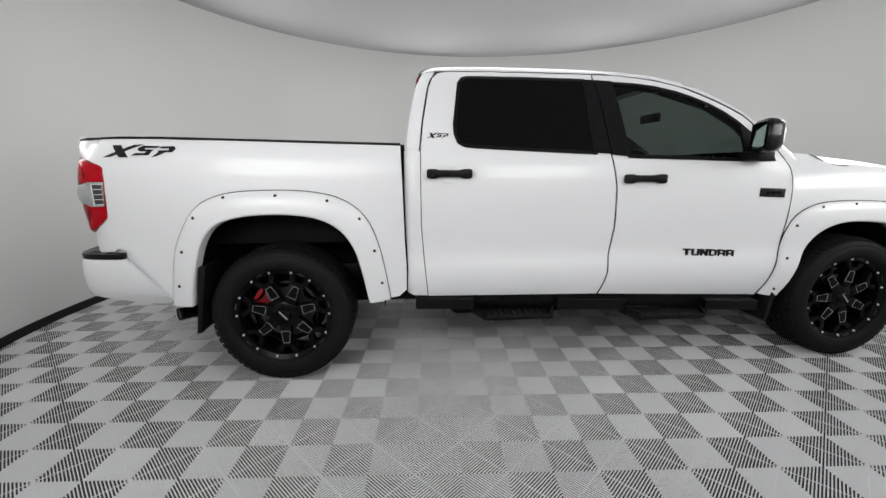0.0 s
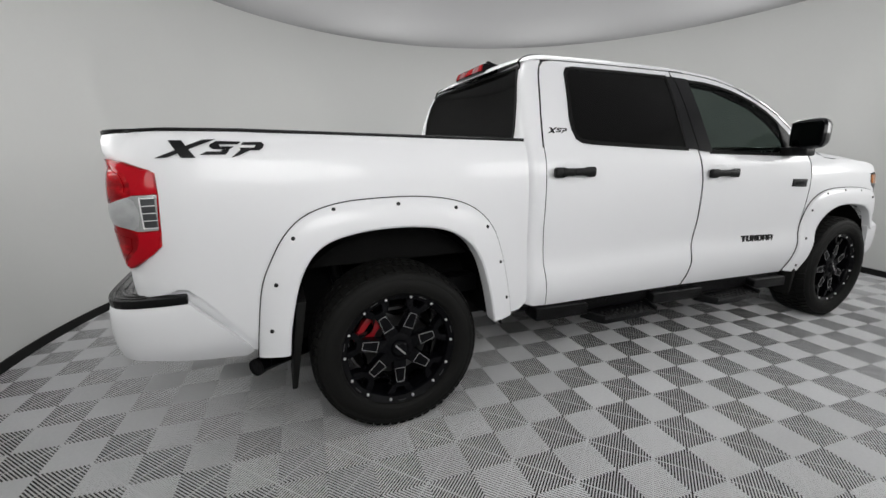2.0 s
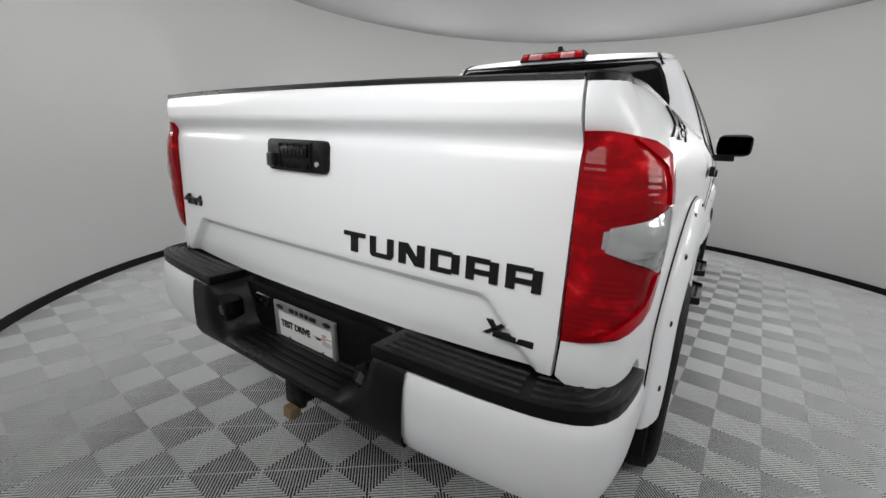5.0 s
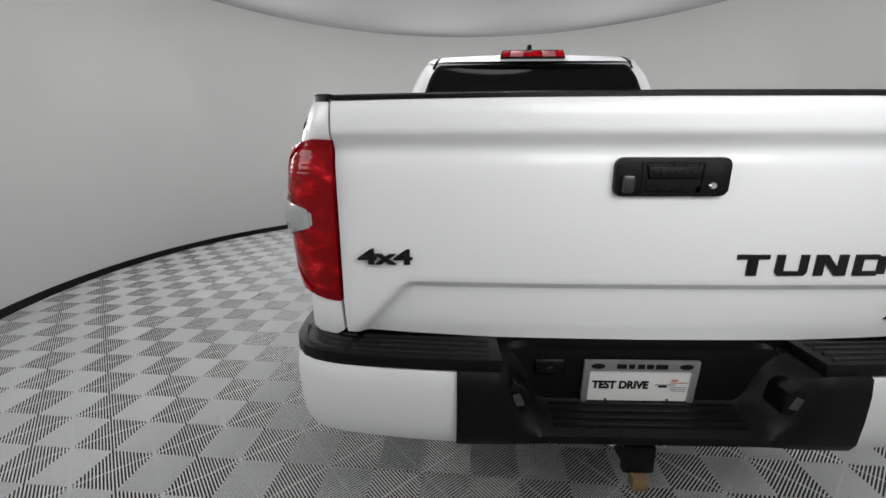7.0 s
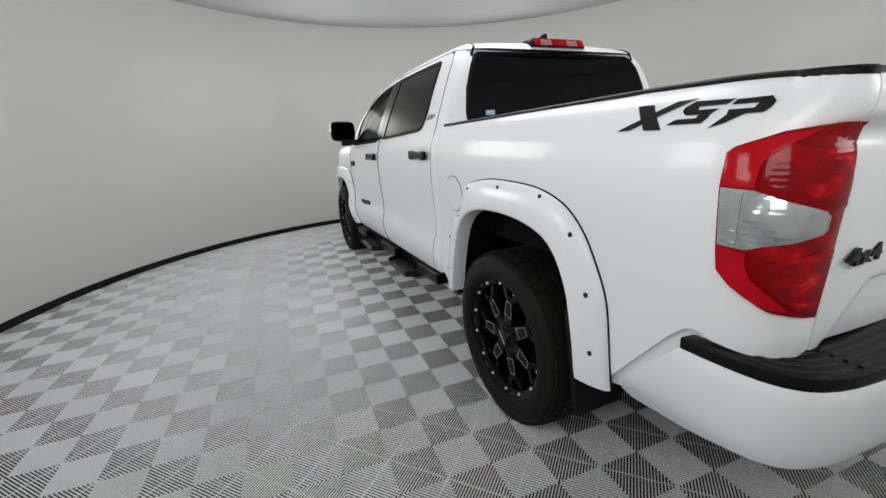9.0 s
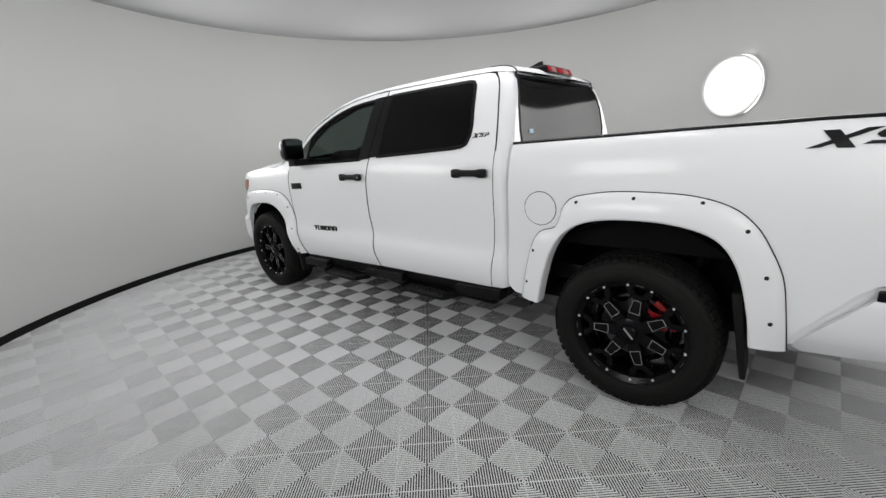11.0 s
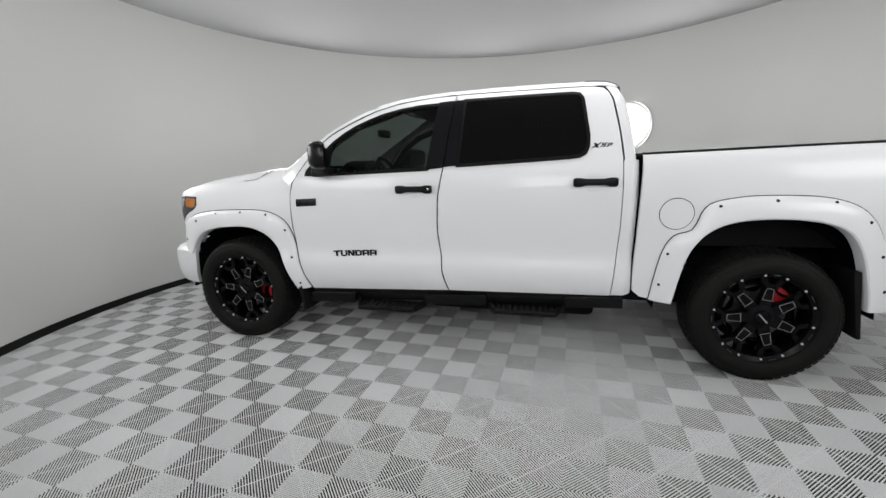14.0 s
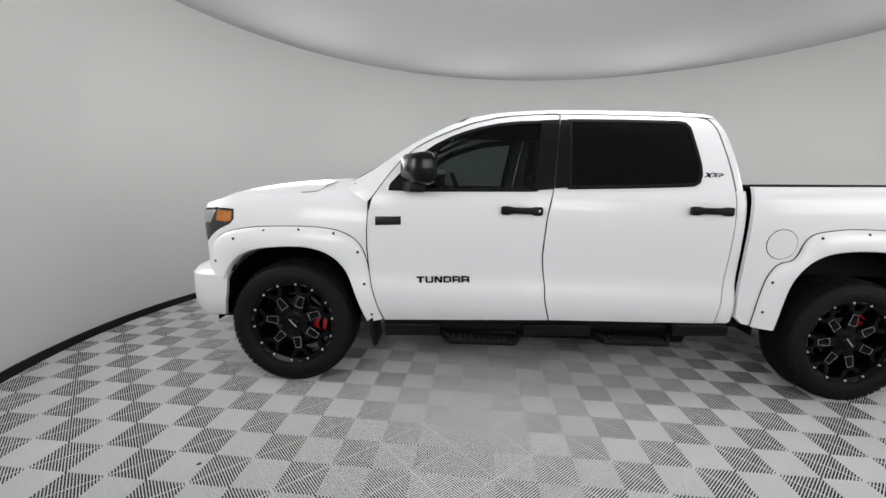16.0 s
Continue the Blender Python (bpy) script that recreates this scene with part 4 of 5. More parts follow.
xe = curve_table([(1.36, 0.839), (1.40, 0.8415), (1.55, 0.8605), (1.75, 0.8985), (1.82, 0.931), (1.86, 0.963), (1.90, 0.993)])


def back(t, z, d):
    q = abs(t)
    w = 1 - (1 - q) ** 1.7
    x = xr(z) + (xe(z) - xr(z)) * w ** 40 + 0.045 * (1 - w ** 4) - 0.008
    y = cab_prof(z) * w + d * w ** 30
    return Vector((x - d * (1 - w ** 30), math.copysign(y, t), z))


def bt(y, z):
    return math.copysign(1 - (1 - min(1, abs(y) / cab_prof(z))) ** (1 / 1.7), y)


cr = part("cab_back", panel_bm([(-1, 1.37), (1, 1.37), (1, 1.60), (1, 1.80), (1, 1.846), (-1, 1.846), (-1, 1.80), (-1, 1.60)], back, 0.03, 0.03, 0.02), PAINT, truck)
bw_yz = [(y * 1.005, z) for y, z in ((-0.715, 1.40), (0, 1.40), (0.715, 1.40), (0.728, 1.48), (0.712, 1.62), (0.665, 1.745), (0.628, 1.808), (0.60, 1.824), (0.3, 1.834), (0, 1.836), (-0.3, 1.834), (-0.60, 1.824), (-0.628, 1.808), (-0.665, 1.745), (-0.712, 1.62), (-0.728, 1.48))]
bw = [(bt(y, z), z) for y, z in bw_yz]
part("rear_window", panel_bm(bw, back, 0.03, 0.03, 0.004, 0.002), GLASS_BACK, cr, "dark tinted rear window")
part("window_seal", loop_bm(bw_yz, lambda y, z, d: back(bt(y, z), z, d), 0.010, 0.005, 0.012, 0.010), SEAL_AND_GAP, cr)
part("sticker", panel_bm([(bt(y, z), z) for y, z in ((0.600, 1.462), (0.535, 1.462), (0.535, 1.490), (0.600, 1.490))], back, 0.05, 0.05, 0.001, 0.0055), STICKER, cr, "small blue and white sticker")

# roof
zc = curve_table([(0.848, 1.850), (0.862, 1.872), (0.90, 1.896), (0.95, 1.912), (1.05, 1.920), (1.3, 1.925), (1.6, 1.924), (2.0, 1.911), (2.3, 1.886), (2.4, 1.871), (2.5, 1.852), (2.56, 1.841)])
ze = curve_table([(0.85, 1.842), (0.90, 1.847), (0.94, 1.852), (1.0, 1.856), (1.2, 1.859), (1.93, 1.856), (2.284, 1.829), (2.40, 1.806), (2.56, 1.762)])
rows = []
for x in (0.848, 0.852, 0.860, 0.872, 0.885, 0.90, 0.925, 0.95, 1.0, 1.1, 1.25, 1.45, 1.7, 1.95, 2.1, 2.25, 2.35, 2.45, 2.52):
    e, c = ze(x), max(zc(x), ze(x) + 0.012)
    y = cab_prof(e) - (0.07 * (1 - math.sqrt(max(0.0, 1 - ((0.935 - x) / 0.0875) ** 2))) if x < 0.935 else 0.0)
    k = min(1.3, (c - e) / 0.085)
    bow = 0.11 * step01(x, 2.1, 2.52)
    half = [(y, e), (y - 0.010, e + 0.018 * k), (y - 0.028, e + 0.034 * k), (y - 0.06, e + 0.049 * k), (y - 0.11, e + 0.060 * k), (y - 0.19, e + 0.068 * k)]
    half += [((y - 0.19) * f, e + 0.068 * k + (c - e - 0.068 * k) * (1 - f * f)) for f in (0.8, 0.6, 0.4, 0.2, 0.0)]
    half = [(x + bow * max(0.0, 1 - (p / 0.60) ** 2), p, q) for p, q in half]
    rows.append(half + [(h, -p, q) for h, p, q in half[-2::-1]])
roof_rows = rows
part("roof", grid_bm(rows, 0.0), PAINT, truck, "white roof")


def roof_z(x, y):
    """Height of the roof at a place, on its left half."""
    k = min(len(roof_rows) - 2, max(0, sum(r[0][0] <= x for r in roof_rows) - 1))
    zs = [float(np.interp(-y, [-q[1] for q in r[:11]], [q[2] for q in r[:11]])) for r in (roof_rows[k], roof_rows[k + 1])]
    f = (x - roof_rows[k][0][0]) / (roof_rows[k + 1][0][0] - roof_rows[k][0][0])
    return zs[0] + (zs[1] - zs[0]) * min(1, max(0, f))



for s, side in SIDES:
    part("roof_moulding", tube_bm([(0.846, s * 0.655, 1.806)] + [(x, s * y, roof_z(x, y) - 0.003) for x, y in ((0.853, 0.637), (0.860, 0.630), (0.872, 0.624), (0.885, 0.620), (0.905, 0.616), (0.94, 0.612), (0.99, 0.608), (1.06, 0.604))], 0.0095, 8), MATTE, truck, "black roof ditch moulding")
    # windscreen pillar between the door frame and the glass
    rows = []
    for k in range(14):
        f = k / 12
        x = 2.48 + f * 0.68
        z = float(np.interp(x, [2.48, 2.52, 2.677, 2.79, 2.888, 2.98, 3.06, 3.10, 3.16, 3.28], [1.784, 1.772, 1.707, 1.653, 1.595, 1.510, 1.410, 1.35, 1.262, 1.15]))
        y = cab_prof(z) - (0.055 if f > 1 else 0.0)
        wx, wz = 2.515 + f * 0.825, 1.840 - f * 0.483
        wy = 0.60 + f * 0.17
        o, i = Vector((x, y, z + 0.005)), Vector((wx, wy, wz))
        g = 0.1 + 0.9 * step01(f, 0.0, 0.22)
        mm = (o + i) / 2 + Vector((0.0, 0.013, 0.029)) * g
        rows.append([(p.x, s * p.y, p.z) for p in (o, o * 0.75 + i * 0.25 + Vector((0, 0.010, 0.025)) * g, mm, o * 0.25 + i * 0.75 + Vector((0, 0.008, 0.019)) * g, i)])
    part("windscreen_pillar", grid_bm(rows), PAINT, truck)
rows = []
for k in range(9):
    f = k / 8
    rows.append([(2.515 + f * 0.825 + 0.11 * (1 - t * t), t * (0.60 + f * 0.17), 1.840 - f * 0.483 + (0.016 - 0.004 * f) * (1 - t * t)) for t in [-1 + j / 8 for j in range(17)]])
part("windscreen", grid_bm(rows), GLASS_FRONT, truck, "clear windscreen")
part("cowl", grid_bm([[(3.30 + 0.11 * (1 - t * t) + dx, t * 0.66, 1.368 + dz) for t in [-1 + j / 8 for j in range(17)]] for dx, dz in ((-0.02, 0.01), (0.03, 0.0), (0.08, -0.02))]), MATTE, truck, "black cowl panel")

for s, side in SIDES:
    rows = [[(x, s * y, z - 0.10 * (y - 0.70)) for y in (0.70, 0.75, 0.80)] for x, z in ((3.185, 1.372), (3.26, 1.373), (3.34, 1.372), (3.40, 1.366))]
    part("cowl_corner", grid_bm(rows), PAINT, truck)

# bonnet
zh = curve_table([(3.30, 1.385), (3.42, 1.385), (3.52, 1.378), (3.7, 1.362), (3.885, 1.340), (4.1, 1.306), (4.222, 1.276), (4.31, 1.232), (4.36, 1.186), (4.39, 1.13)])
rows = []
for x in (3.36, 3.45, 3.55, 3.7, 3.85, 4.0, 4.12, 4.2, 4.26, 4.31, 4.345, 4.37, 4.39):
    row = []
    for t in (-1, -0.98, -0.95, -0.9, -0.84, -0.75, -0.66, -0.6, -0.55, -0.5, -0.44, -0.2, 0, 0.2, 0.44, 0.5, 0.55, 0.6, 0.66, 0.75, 0.84, 0.9, 0.95, 0.98, 1):
        ye = float(np.interp(x, [3.36, 3.5, 3.6, 4.05, 4.2, 4.31, 4.39], [0.80, 0.845, 0.870, 0.872, 0.85, 0.81, 0.74]))
        drop = float(np.interp(x, [3.36, 3.44, 3.55, 3.7, 4.2, 4.39], [0.02, 0.03, 0.080, 0.070, 0.045, 0.03]))
        bulge = 0.012 * step01(-abs(t), -0.62, -0.48)
        nose = -0.04 * t * t * step01(x, 4.0, 4.35)
        row.append((x + nose, t * ye, zh(x) - 0.008 + bulge - drop * abs(t) ** 7))
    rows.append(row)
part("bonnet", grid_bm(rows), PAINT, truck, "white bonnet")


# nose: grille, bumper
def nose(y, z, d):
    x = float(np.interp(-abs(y), -PLAN[PLAN[:, 0] > 4.2][:, 1], PLAN[PLAN[:, 0] > 4.2][:, 0]))
    return Vector((x + d, y, z))


gr = part("grille", panel_bm([(-0.61, 0.78), (0.61, 0.78), (0.61, 1.13), (-0.61, 1.13)], nose, 0.08, 0.08, 0.05, -0.03), BLACK, truck, "black front grille")
for k in range(5):
    z = 0.83 + 0.06 * k
    part("grille_bar", panel_bm([(-0.59, z), (0.59, z), (0.59, z + 0.022), (-0.59, z + 0.022)], nose, 0.1, 0.1, 0.03, -0.01), MATTE, gr)
FB = spline([(4.05, 0.968), (4.15, 0.968), (4.25, 0.962), (4.33, 0.942), (4.395, 0.895), (4.445, 0.80), (4.49, 0.6), (4.52, 0.3), (4.53, 0)], 10)
FB_S = np.r_[0, np.cumsum(np.hypot(*np.diff(FB, axis=0).T))]
fb_prof = curve_table([(0.40, -0.06), (0.46, -0.03), (0.52, -0.008), (0.60, 0.0), (0.70, 0.0), (0.725, -0.004), (0.742, -0.016), (0.756, -0.045), (0.764, -0.09)])
for s, side in SIDES:
    def put_front(u, z, d, s=s):
        x, y = np.interp(u, FB_S, FB[:, 0]), np.interp(u, FB_S, FB[:, 1])
        k = min(len(FB) - 2, int(np.searchsorted(FB_S, u)))
        t = FB[k + 1] - FB[max(0, k - 1)]
        t = t / (np.hypot(*t) or 1)
        o = fb_prof(z) + d
        return Vector((x - t[1] * o, s * (y + t[0] * o), z))
    L = FB_S[-1]
    part("front_bumper_cap", panel_bm([(0.075, 0.715), (0.085, 0.60), (0.105, 0.50), (0.125, 0.435), (0.20, 0.440), (0.32, 0.460), (0.5, 0.485), (L, 0.49), (L, 0.764), (0.40, 0.764), (0.20, 0.764), (0.10, 0.764), (0.078, 0.745)], put_front, 0.03, 0.03, 0.03), PAINT, truck, "white front bumper")
part("front_valance", box_bm((4.0, -0.75, 0.36), (4.30, 0.75, 0.52), 0.03), MATTE, truck, "black plastic valance")

# bed cover and rails
rows = []
def rail_z(x):
    return float(np.interp(x, [-1.07, -0.85, -0.6, 0.73], [1.425, 1.430, 1.4375, 1.4076]))


for x in (-1.040, -1.034, -1.0, -0.6, 0.0, 0.5, 0.745):
    z = rail_z(x) - 0.014
    w = 0.835 if x > -0.9 else 0.77 + 0.05 * (x + 1.040) / 0.14
    rows.append([(x, t * w, z + dz) for t, dz in ((-1, -0.004), (-0.998, 0.010), (-0.985, 0.018), (-0.9, 0.020), (0, 0.022), (0.9, 0.020), (0.985, 0.018), (0.998, 0.010), (1, -0.004))])
part("bed_cover", grid_bm(rows), VINYL, truck, "black soft bed cover")
for s, side in SIDES:
    put_bed = flank(s, bed_prof)
    top_u, top_z = [uy(0.811), ux(-0.98), ux(-0.85), -0.6, 0.724], [1.425, 1.433, 1.437, 1.4375, 1.4065]
    rows = []
    for u in list(np.linspace(uy(0.808), -0.80, 34)) + [-0.6, -0.3, 0.0, 0.3, 0.6, 0.724]:
        x, y, nx, ny = plan_at(u)
        e = put_bed(u, float(np.interp(u, top_u, top_z)), 0.0)
        rows.append([e - Vector((nx * o, s * ny * o, -h)) for o, h in ((-0.005, -0.008), (-0.006, 0.005), (0.000, 0.010), (0.030, 0.011), (0.036, 0.006), (0.036, -0.02))])
    part("bed_rail_cap", grid_bm(rows), MATTE, truck, "black bed rail cap")
rows = []
for k in range(41):
    y = -0.806 + 1.612 * k / 40
    z = float(np.interp(abs(y), [0, 0.4, 0.807], [1.429, 1.428, 1.424]))
    e = tail(y, z, 0)
    rows.append([e + Vector((o, 0, h)) for o, h in ((-0.004, -0.005), (-0.004, 0.005), (0.001, 0.009), (0.06, 0.010), (0.065, 0.004), (0.065, -0.03))])
part("tailgate_cap", grid_bm(rows), MATTE, truck, "black tailgate top cap")
# solid dark box added inside the bed to block light
part("bed_blocker", box_bm((-0.98, -0.80, 0.82), (0.74, 0.80, 1.40)), DARK, truck)

# roof brake light and aerial
def lean(bm):
    """Shears a part forward with height, as the roof's rear edge leans."""
    for v in bm.verts:
        v.co.x += 0.022 + 0.35 * (v.co.z - 1.868)
    return bm


cl = part("roof_brake_light", lean(prism_bm([(-0.215, 1.868), (0.215, 1.868), (0.200, 1.925), (-0.200, 1.925)], "x", 0.815, 0.93, 0.008)), BLACK, truck, "high brake light with red lens")
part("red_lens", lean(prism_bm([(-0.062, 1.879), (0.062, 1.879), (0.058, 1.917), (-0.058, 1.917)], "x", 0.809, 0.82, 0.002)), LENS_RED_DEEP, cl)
for s, side in SIDES:
    part("cargo_lens", lean(prism_bm([(s * 0.064, 1.879), (s * 0.150, 1.879), (s * 0.146, 1.917), (s * 0.060, 1.917)], "x", 0.811, 0.82, 0.002)), CARGO, cl, "pinkish clear cargo lamp lens")
    part("red_end_lens", lean(prism_bm([(s * 0.152, 1.877), (s * 0.205, 1.877), (s * 0.193, 1.919), (s * 0.148, 1.919)], "x", 0.809, 0.82, 0.002)), LENS_RED_DEEP, cl)
part("aerial_fin", prism_bm([(0.98, 1.925), (1.12, 1.935), (1.10, 1.955), (1.00, 1.985), (0.985, 1.985)], "y", -0.014, 0.014, 0.006), MATTE, truck, "small black aerial fin")

# ---- rear bumper ----
bp_pts = [(-1.185, 0), (-1.182, 0.25), (-1.172, 0.5), (-1.158, 0.72), (-1.140, 0.84), (-1.103, 0.918), (-1.04, 0.957), (-0.95, 0.972), (-0.86, 0.976), (-0.6, 0.974)]
BP = spline(bp_pts, 12)
BP_S = np.r_[0, np.cumsum(np.hypot(*np.diff(BP, axis=0).T))]
bump_prof = curve_table([(0.46, -0.075), (0.52, -0.040), (0.56, -0.018), (0.60, -0.006), (0.66, 0.0), (0.72, 0.0), (0.76, -0.006), (0.785, -0.02)])


def bx(x):
    k = BP[:, 1] > 0.8
    return float(np.interp(x, BP[k][:, 0], BP_S[k]))


def by(y):
    return float(np.interp(y, BP[:, 1], BP_S))


def bump(s):
    def put(u, z, d):
        x, y = np.interp(u, BP_S, BP[:, 0]), np.interp(u, BP_S, BP[:, 1])
        x1, y1 = np.interp(u + 0.01, BP_S, BP[:, 0]), np.interp(u + 0.01, BP_S, BP[:, 1])
        x0, y0 = np.interp(u - 0.01, BP_S, BP[:, 0]), np.interp(u - 0.01, BP_S, BP[:, 1])
        n = math.hypot(x1 - x0, y1 - y0) or 1
        o = bump_prof(z) + d
        return Vector((x - (y1 - y0) / n * o, s * (y + (x1 - x0) / n * o), z))
    return put


# middle of the bumper: outer blocks that ramp down into the stepped plate recess
OUTER = [(-1.03, 0.775), (-1.09, 0.776), (-1.160, 0.774), (-1.174, 0.764), (-1.180, 0.72), (-1.181, 0.65), (-1.177, 0.580), (-1.164, 0.553), (-1.05, 0.545)]
INNER = [(-1.043, 0.80), (-1.044, 0.70), (-1.047, 0.645), (-1.060, 0.624), (-1.11, 0.613), (-1.162, 0.606), (-1.184, 0.597), (-1.182, 0.574), (-1.05, 0.560)]
rows = []
for k in range(61):
    y = -0.505 + 1.01 * k / 60
    w = step01(abs(y), 0.265, 0.415)
    rows.append([(a[0] * w + b[0] * (1 - w), y, a[1] * w + b[1] * (1 - w)) for a, b in zip(OUTER, INNER)])
bumper = part("rear_bumper", grid_bm(rows), MATTE, truck, "black plastic rear step bumper with white corners", angle=50)
part("plate_recess", box_bm((-1.036, -0.42, 0.60), (-1.02, 0.42, 0.80), 0.004), MATTE, bumper)
part("bumper_beam", box_bm((-1.06, -0.88, 0.56), (-0.86, 0.88, 0.775), 0.02), DARK, bumper)
for s, side in SIDES:
    put = bump(s)
    loop = [(by(0.496), 0.545), (by(0.487), 0.66), (by(0.492), 0.764), (by(0.70), 0.766), (by(0.88), 0.772), (bx(-1.0), 0.777), (bx(-0.86), 0.778), (bx(-0.835), 0.765), (bx(-0.72), 0.640), (bx(-0.640), 0.540), (bx(-0.628), 0.505),
            (bx(-0.66), 0.484), (bx(-0.85), 0.508), (bx(-1.0), 0.539), (by(0.90), 0.558), (by(0.80), 0.560), (by(0.62), 0.549)]
    part("corner_cap", panel_bm(loop, put, 0.03, 0.02, 0.03), PAINT, bumper, "white painted bumper corner")
    # black top pad with grip ridges
    outer = [(float(np.interp(u, BP_S, BP[:, 0])), float(np.interp(u, BP_S, BP[:, 1]))) for u in np.linspace(by(0.395), bx(-0.845), 22)]
    pad = [(x + 0.006, s * (y - 0.004)) for x, y in outer] + [(-0.85, s * 0.90), (-1.0, s * 0.82), (-1.0, s * 0.395)]
    part("step_pad", prism_bm(pad, "z", 0.768, 0.802, 0.007), MATTE, bumper, "black ribbed step pad")
    for k in range(4):
        inset = 0.030 + 0.027 * k
        for u0, u1 in ((by(0.425), by(0.775)), (by(0.80), bx(-0.985 - 0.012 * k))):
            rows = []
            for u in np.linspace(u0, u1, 14):
                p0, p1 = put(u, 0.70, -inset + 0.0065), put(u, 0.70, -inset - 0.0065)
                rows.append([(p0.x, p0.y, 0.801), (p0.x * 0.7 + p1.x * 0.3, p0.y * 0.7 + p1.y * 0.3, 0.8065), (p0.x * 0.3 + p1.x * 0.7, p0.y * 0.3 + p1.y * 0.7, 0.8065), (p1.x, p1.y, 0.801)])
            part("grip_ridge", grid_bm(rows), MATTE, bumper)
    # number plate lamps in the slanted ends of the recess
    part("plate_lamp", prism_bm([(s * 0.315, 0.655), (s * 0.350, 0.650), (s * 0.378, 0.700), (s * 0.362, 0.735), (s * 0.325, 0.715)], "x", -1.160, -1.090, 0.006), BLACK, bumper, "black number plate lamp housing")
    part("lamp_lens", prism_bm([(s * 0.330, 0.672), (s * 0.352, 0.668), (s * 0.363, 0.698), (s * 0.345, 0.706)], "x", -1.164, -1.155, 0.002), LAMP_GREY, bumper, "dull lamp lens")
for k in range(4):
    part("grip_ridge", box_bm((-1.158 + 0.025 * k, -0.25, 0.603 + 0.0036 * k), (-1.147 + 0.025 * k, 0.25, 0.611 + 0.0036 * k), 0.002), MATTE, bumper)
part("socket_cover", box_bm((-1.068, 0.205, 0.700), (-1.04, 0.290, 0.748), 0.012, 3), BLACK, bumper, "black trailer socket cover")
part("socket_slot", box_bm((-1.0700, 0.240, 0.722), (-1.066, 0.252, 0.728), 0.001), LAMP_DARK, bumper)

# number plate with its frame; the lettering that names nobody is kept
TILT = Matrix.Translation((-1.066, 0.003, 0.672)) @ Matrix.Rotation(radians(-4), 4, "Y") @ Matrix.Rotation(radians(-90), 4, "Z")
pl = part("number_plate", prism_bm([(-0.146, -0.072), (0.146, -0.072), (0.146, 0.072), (-0.146, 0.072)], "y", -0.002, 0.002, 0.0), PLATE, None, "white dealer plate")
pl.parent = truck
pl.data.transform(TILT)


def on_plate(name, bm, mat, label=""):
    bm.transform(TILT)
    return part(name, bm, mat, pl, label)


for x0, x1, z0, z1 in ((-0.154, 0.154, 0.050, 0.080), (-0.154, 0.154, -0.080, -0.062), (-0.154, -0.138, -0.062, 0.050), (0.138, 0.154, -0.062, 0.050)):
    on_plate("plate_frame", box_bm((x0, -0.007, z0), (x1, 0.003, z1), 0.0), PLATE_FRAME, "pewter plate frame")
word("plate_words", "TEST DRIVE", 0.033, BADGE, pl, TILT @ Matrix.Translation((-0.050, -0.003, 0.002)) @ Matrix.Rotation(radians(90), 4, "X") @ Matrix.Diagonal((0.90, 1, 1, 1)), 0.0006, "", 0.0013)
for x0, x1 in ((-0.068, -0.042), (-0.036, -0.020), (-0.012, 0.006), (0.012, 0.03), (0.036, 0.068)):
    on_plate("plate_bar", box_bm((x0, -0.0085, 0.058), (x1, -0.0065, 0.072)), BADGE)
for x0 in (-0.118, 0.118):
    on_plate("plate_oval", prism_bm([(x0 + 0.019 * math.cos(k * 0.5236), 0.065 + 0.008 * math.sin(k * 0.5236)) for k in range(12)], "y", -0.0085, -0.0065), BADGE)
on_plate("plate_bar", box_bm((-0.03, -0.0085, -0.075), (0.034, -0.0065, -0.067)), LAMP_DARK)
for x0, x1, z, h, m in ((0.085, 0.132, 0.010, 0.0025, PLATE_RED), (0.088, 0.105, 0.016, 0.006, PLATE_RED), (0.045, 0.10, 0.003, 0.003, PLATE_FRAME), (0.055, 0.078, -0.004, 0.006, BADGE), (0.085, 0.132, -0.004, 0.002, PLATE_FRAME), (0.085, 0.132, -0.010, 0.002, PLATE_FRAME), (0.09, 0.13, -0.016, 0.002, PLATE_FRAME)):
    on_plate("plate_bar", box_bm((x0, -0.0032, z), (x1, -0.0018, z + h)), m)
for x0 in (-0.085, 0.085):
    on_plate("plate_screw", box_bm((x0 - 0.003, -0.0045, -0.048), (x0 + 0.003, -0.0018, -0.042), 0.001), BADGE)

# tow hitch
ht = part("tow_hitch", box_bm((-1.11, -0.036, 0.440), (-0.80, 0.036, 0.510), 0.008), BLACK, truck, "black tow hitch receiver")
part("hitch_collar", box_bm((-1.125, -0.043, 0.432), (-1.10, 0.043, 0.518), 0.008), BLACK, ht)
part("hitch_pin", tube_bm([(-1.10, -0.075, 0.505), (-1.11, -0.03, 0.530), (-1.11, 0.03, 0.530), (-1.10, 0.075, 0.505)], 0.006, 8), CHROME, ht, "chrome hitch pin")
part("ball_mount", box_bm((-1.150, -0.022, 0.395), (-1.11, 0.022, 0.434), 0.006), BRASS, ht, "tan metal ball mount")

# bar and wheel shape added under the bed to block light from the floor
part("crossbar_blocker", tube_bm([(-0.90, -0.62, 0.50), (-0.92, -0.5, 0.475), (-0.92, 0.5, 0.475), (-0.90, 0.62, 0.50)], 0.038, 12), DARK, ht, "black bar added behind the bumper to darken the floor")
bb = lathe_bm([(0.20, -0.09), (0.30, -0.11), (0.36, -0.08), (0.375, 0.0), (0.36, 0.08), (0.30, 0.11), (0.20, 0.09)], 40, close=True)
bb.transform(Matrix.Translation((-0.50, 0, 0.55)) @ Matrix.Rotation(radians(90), 4, "X"))
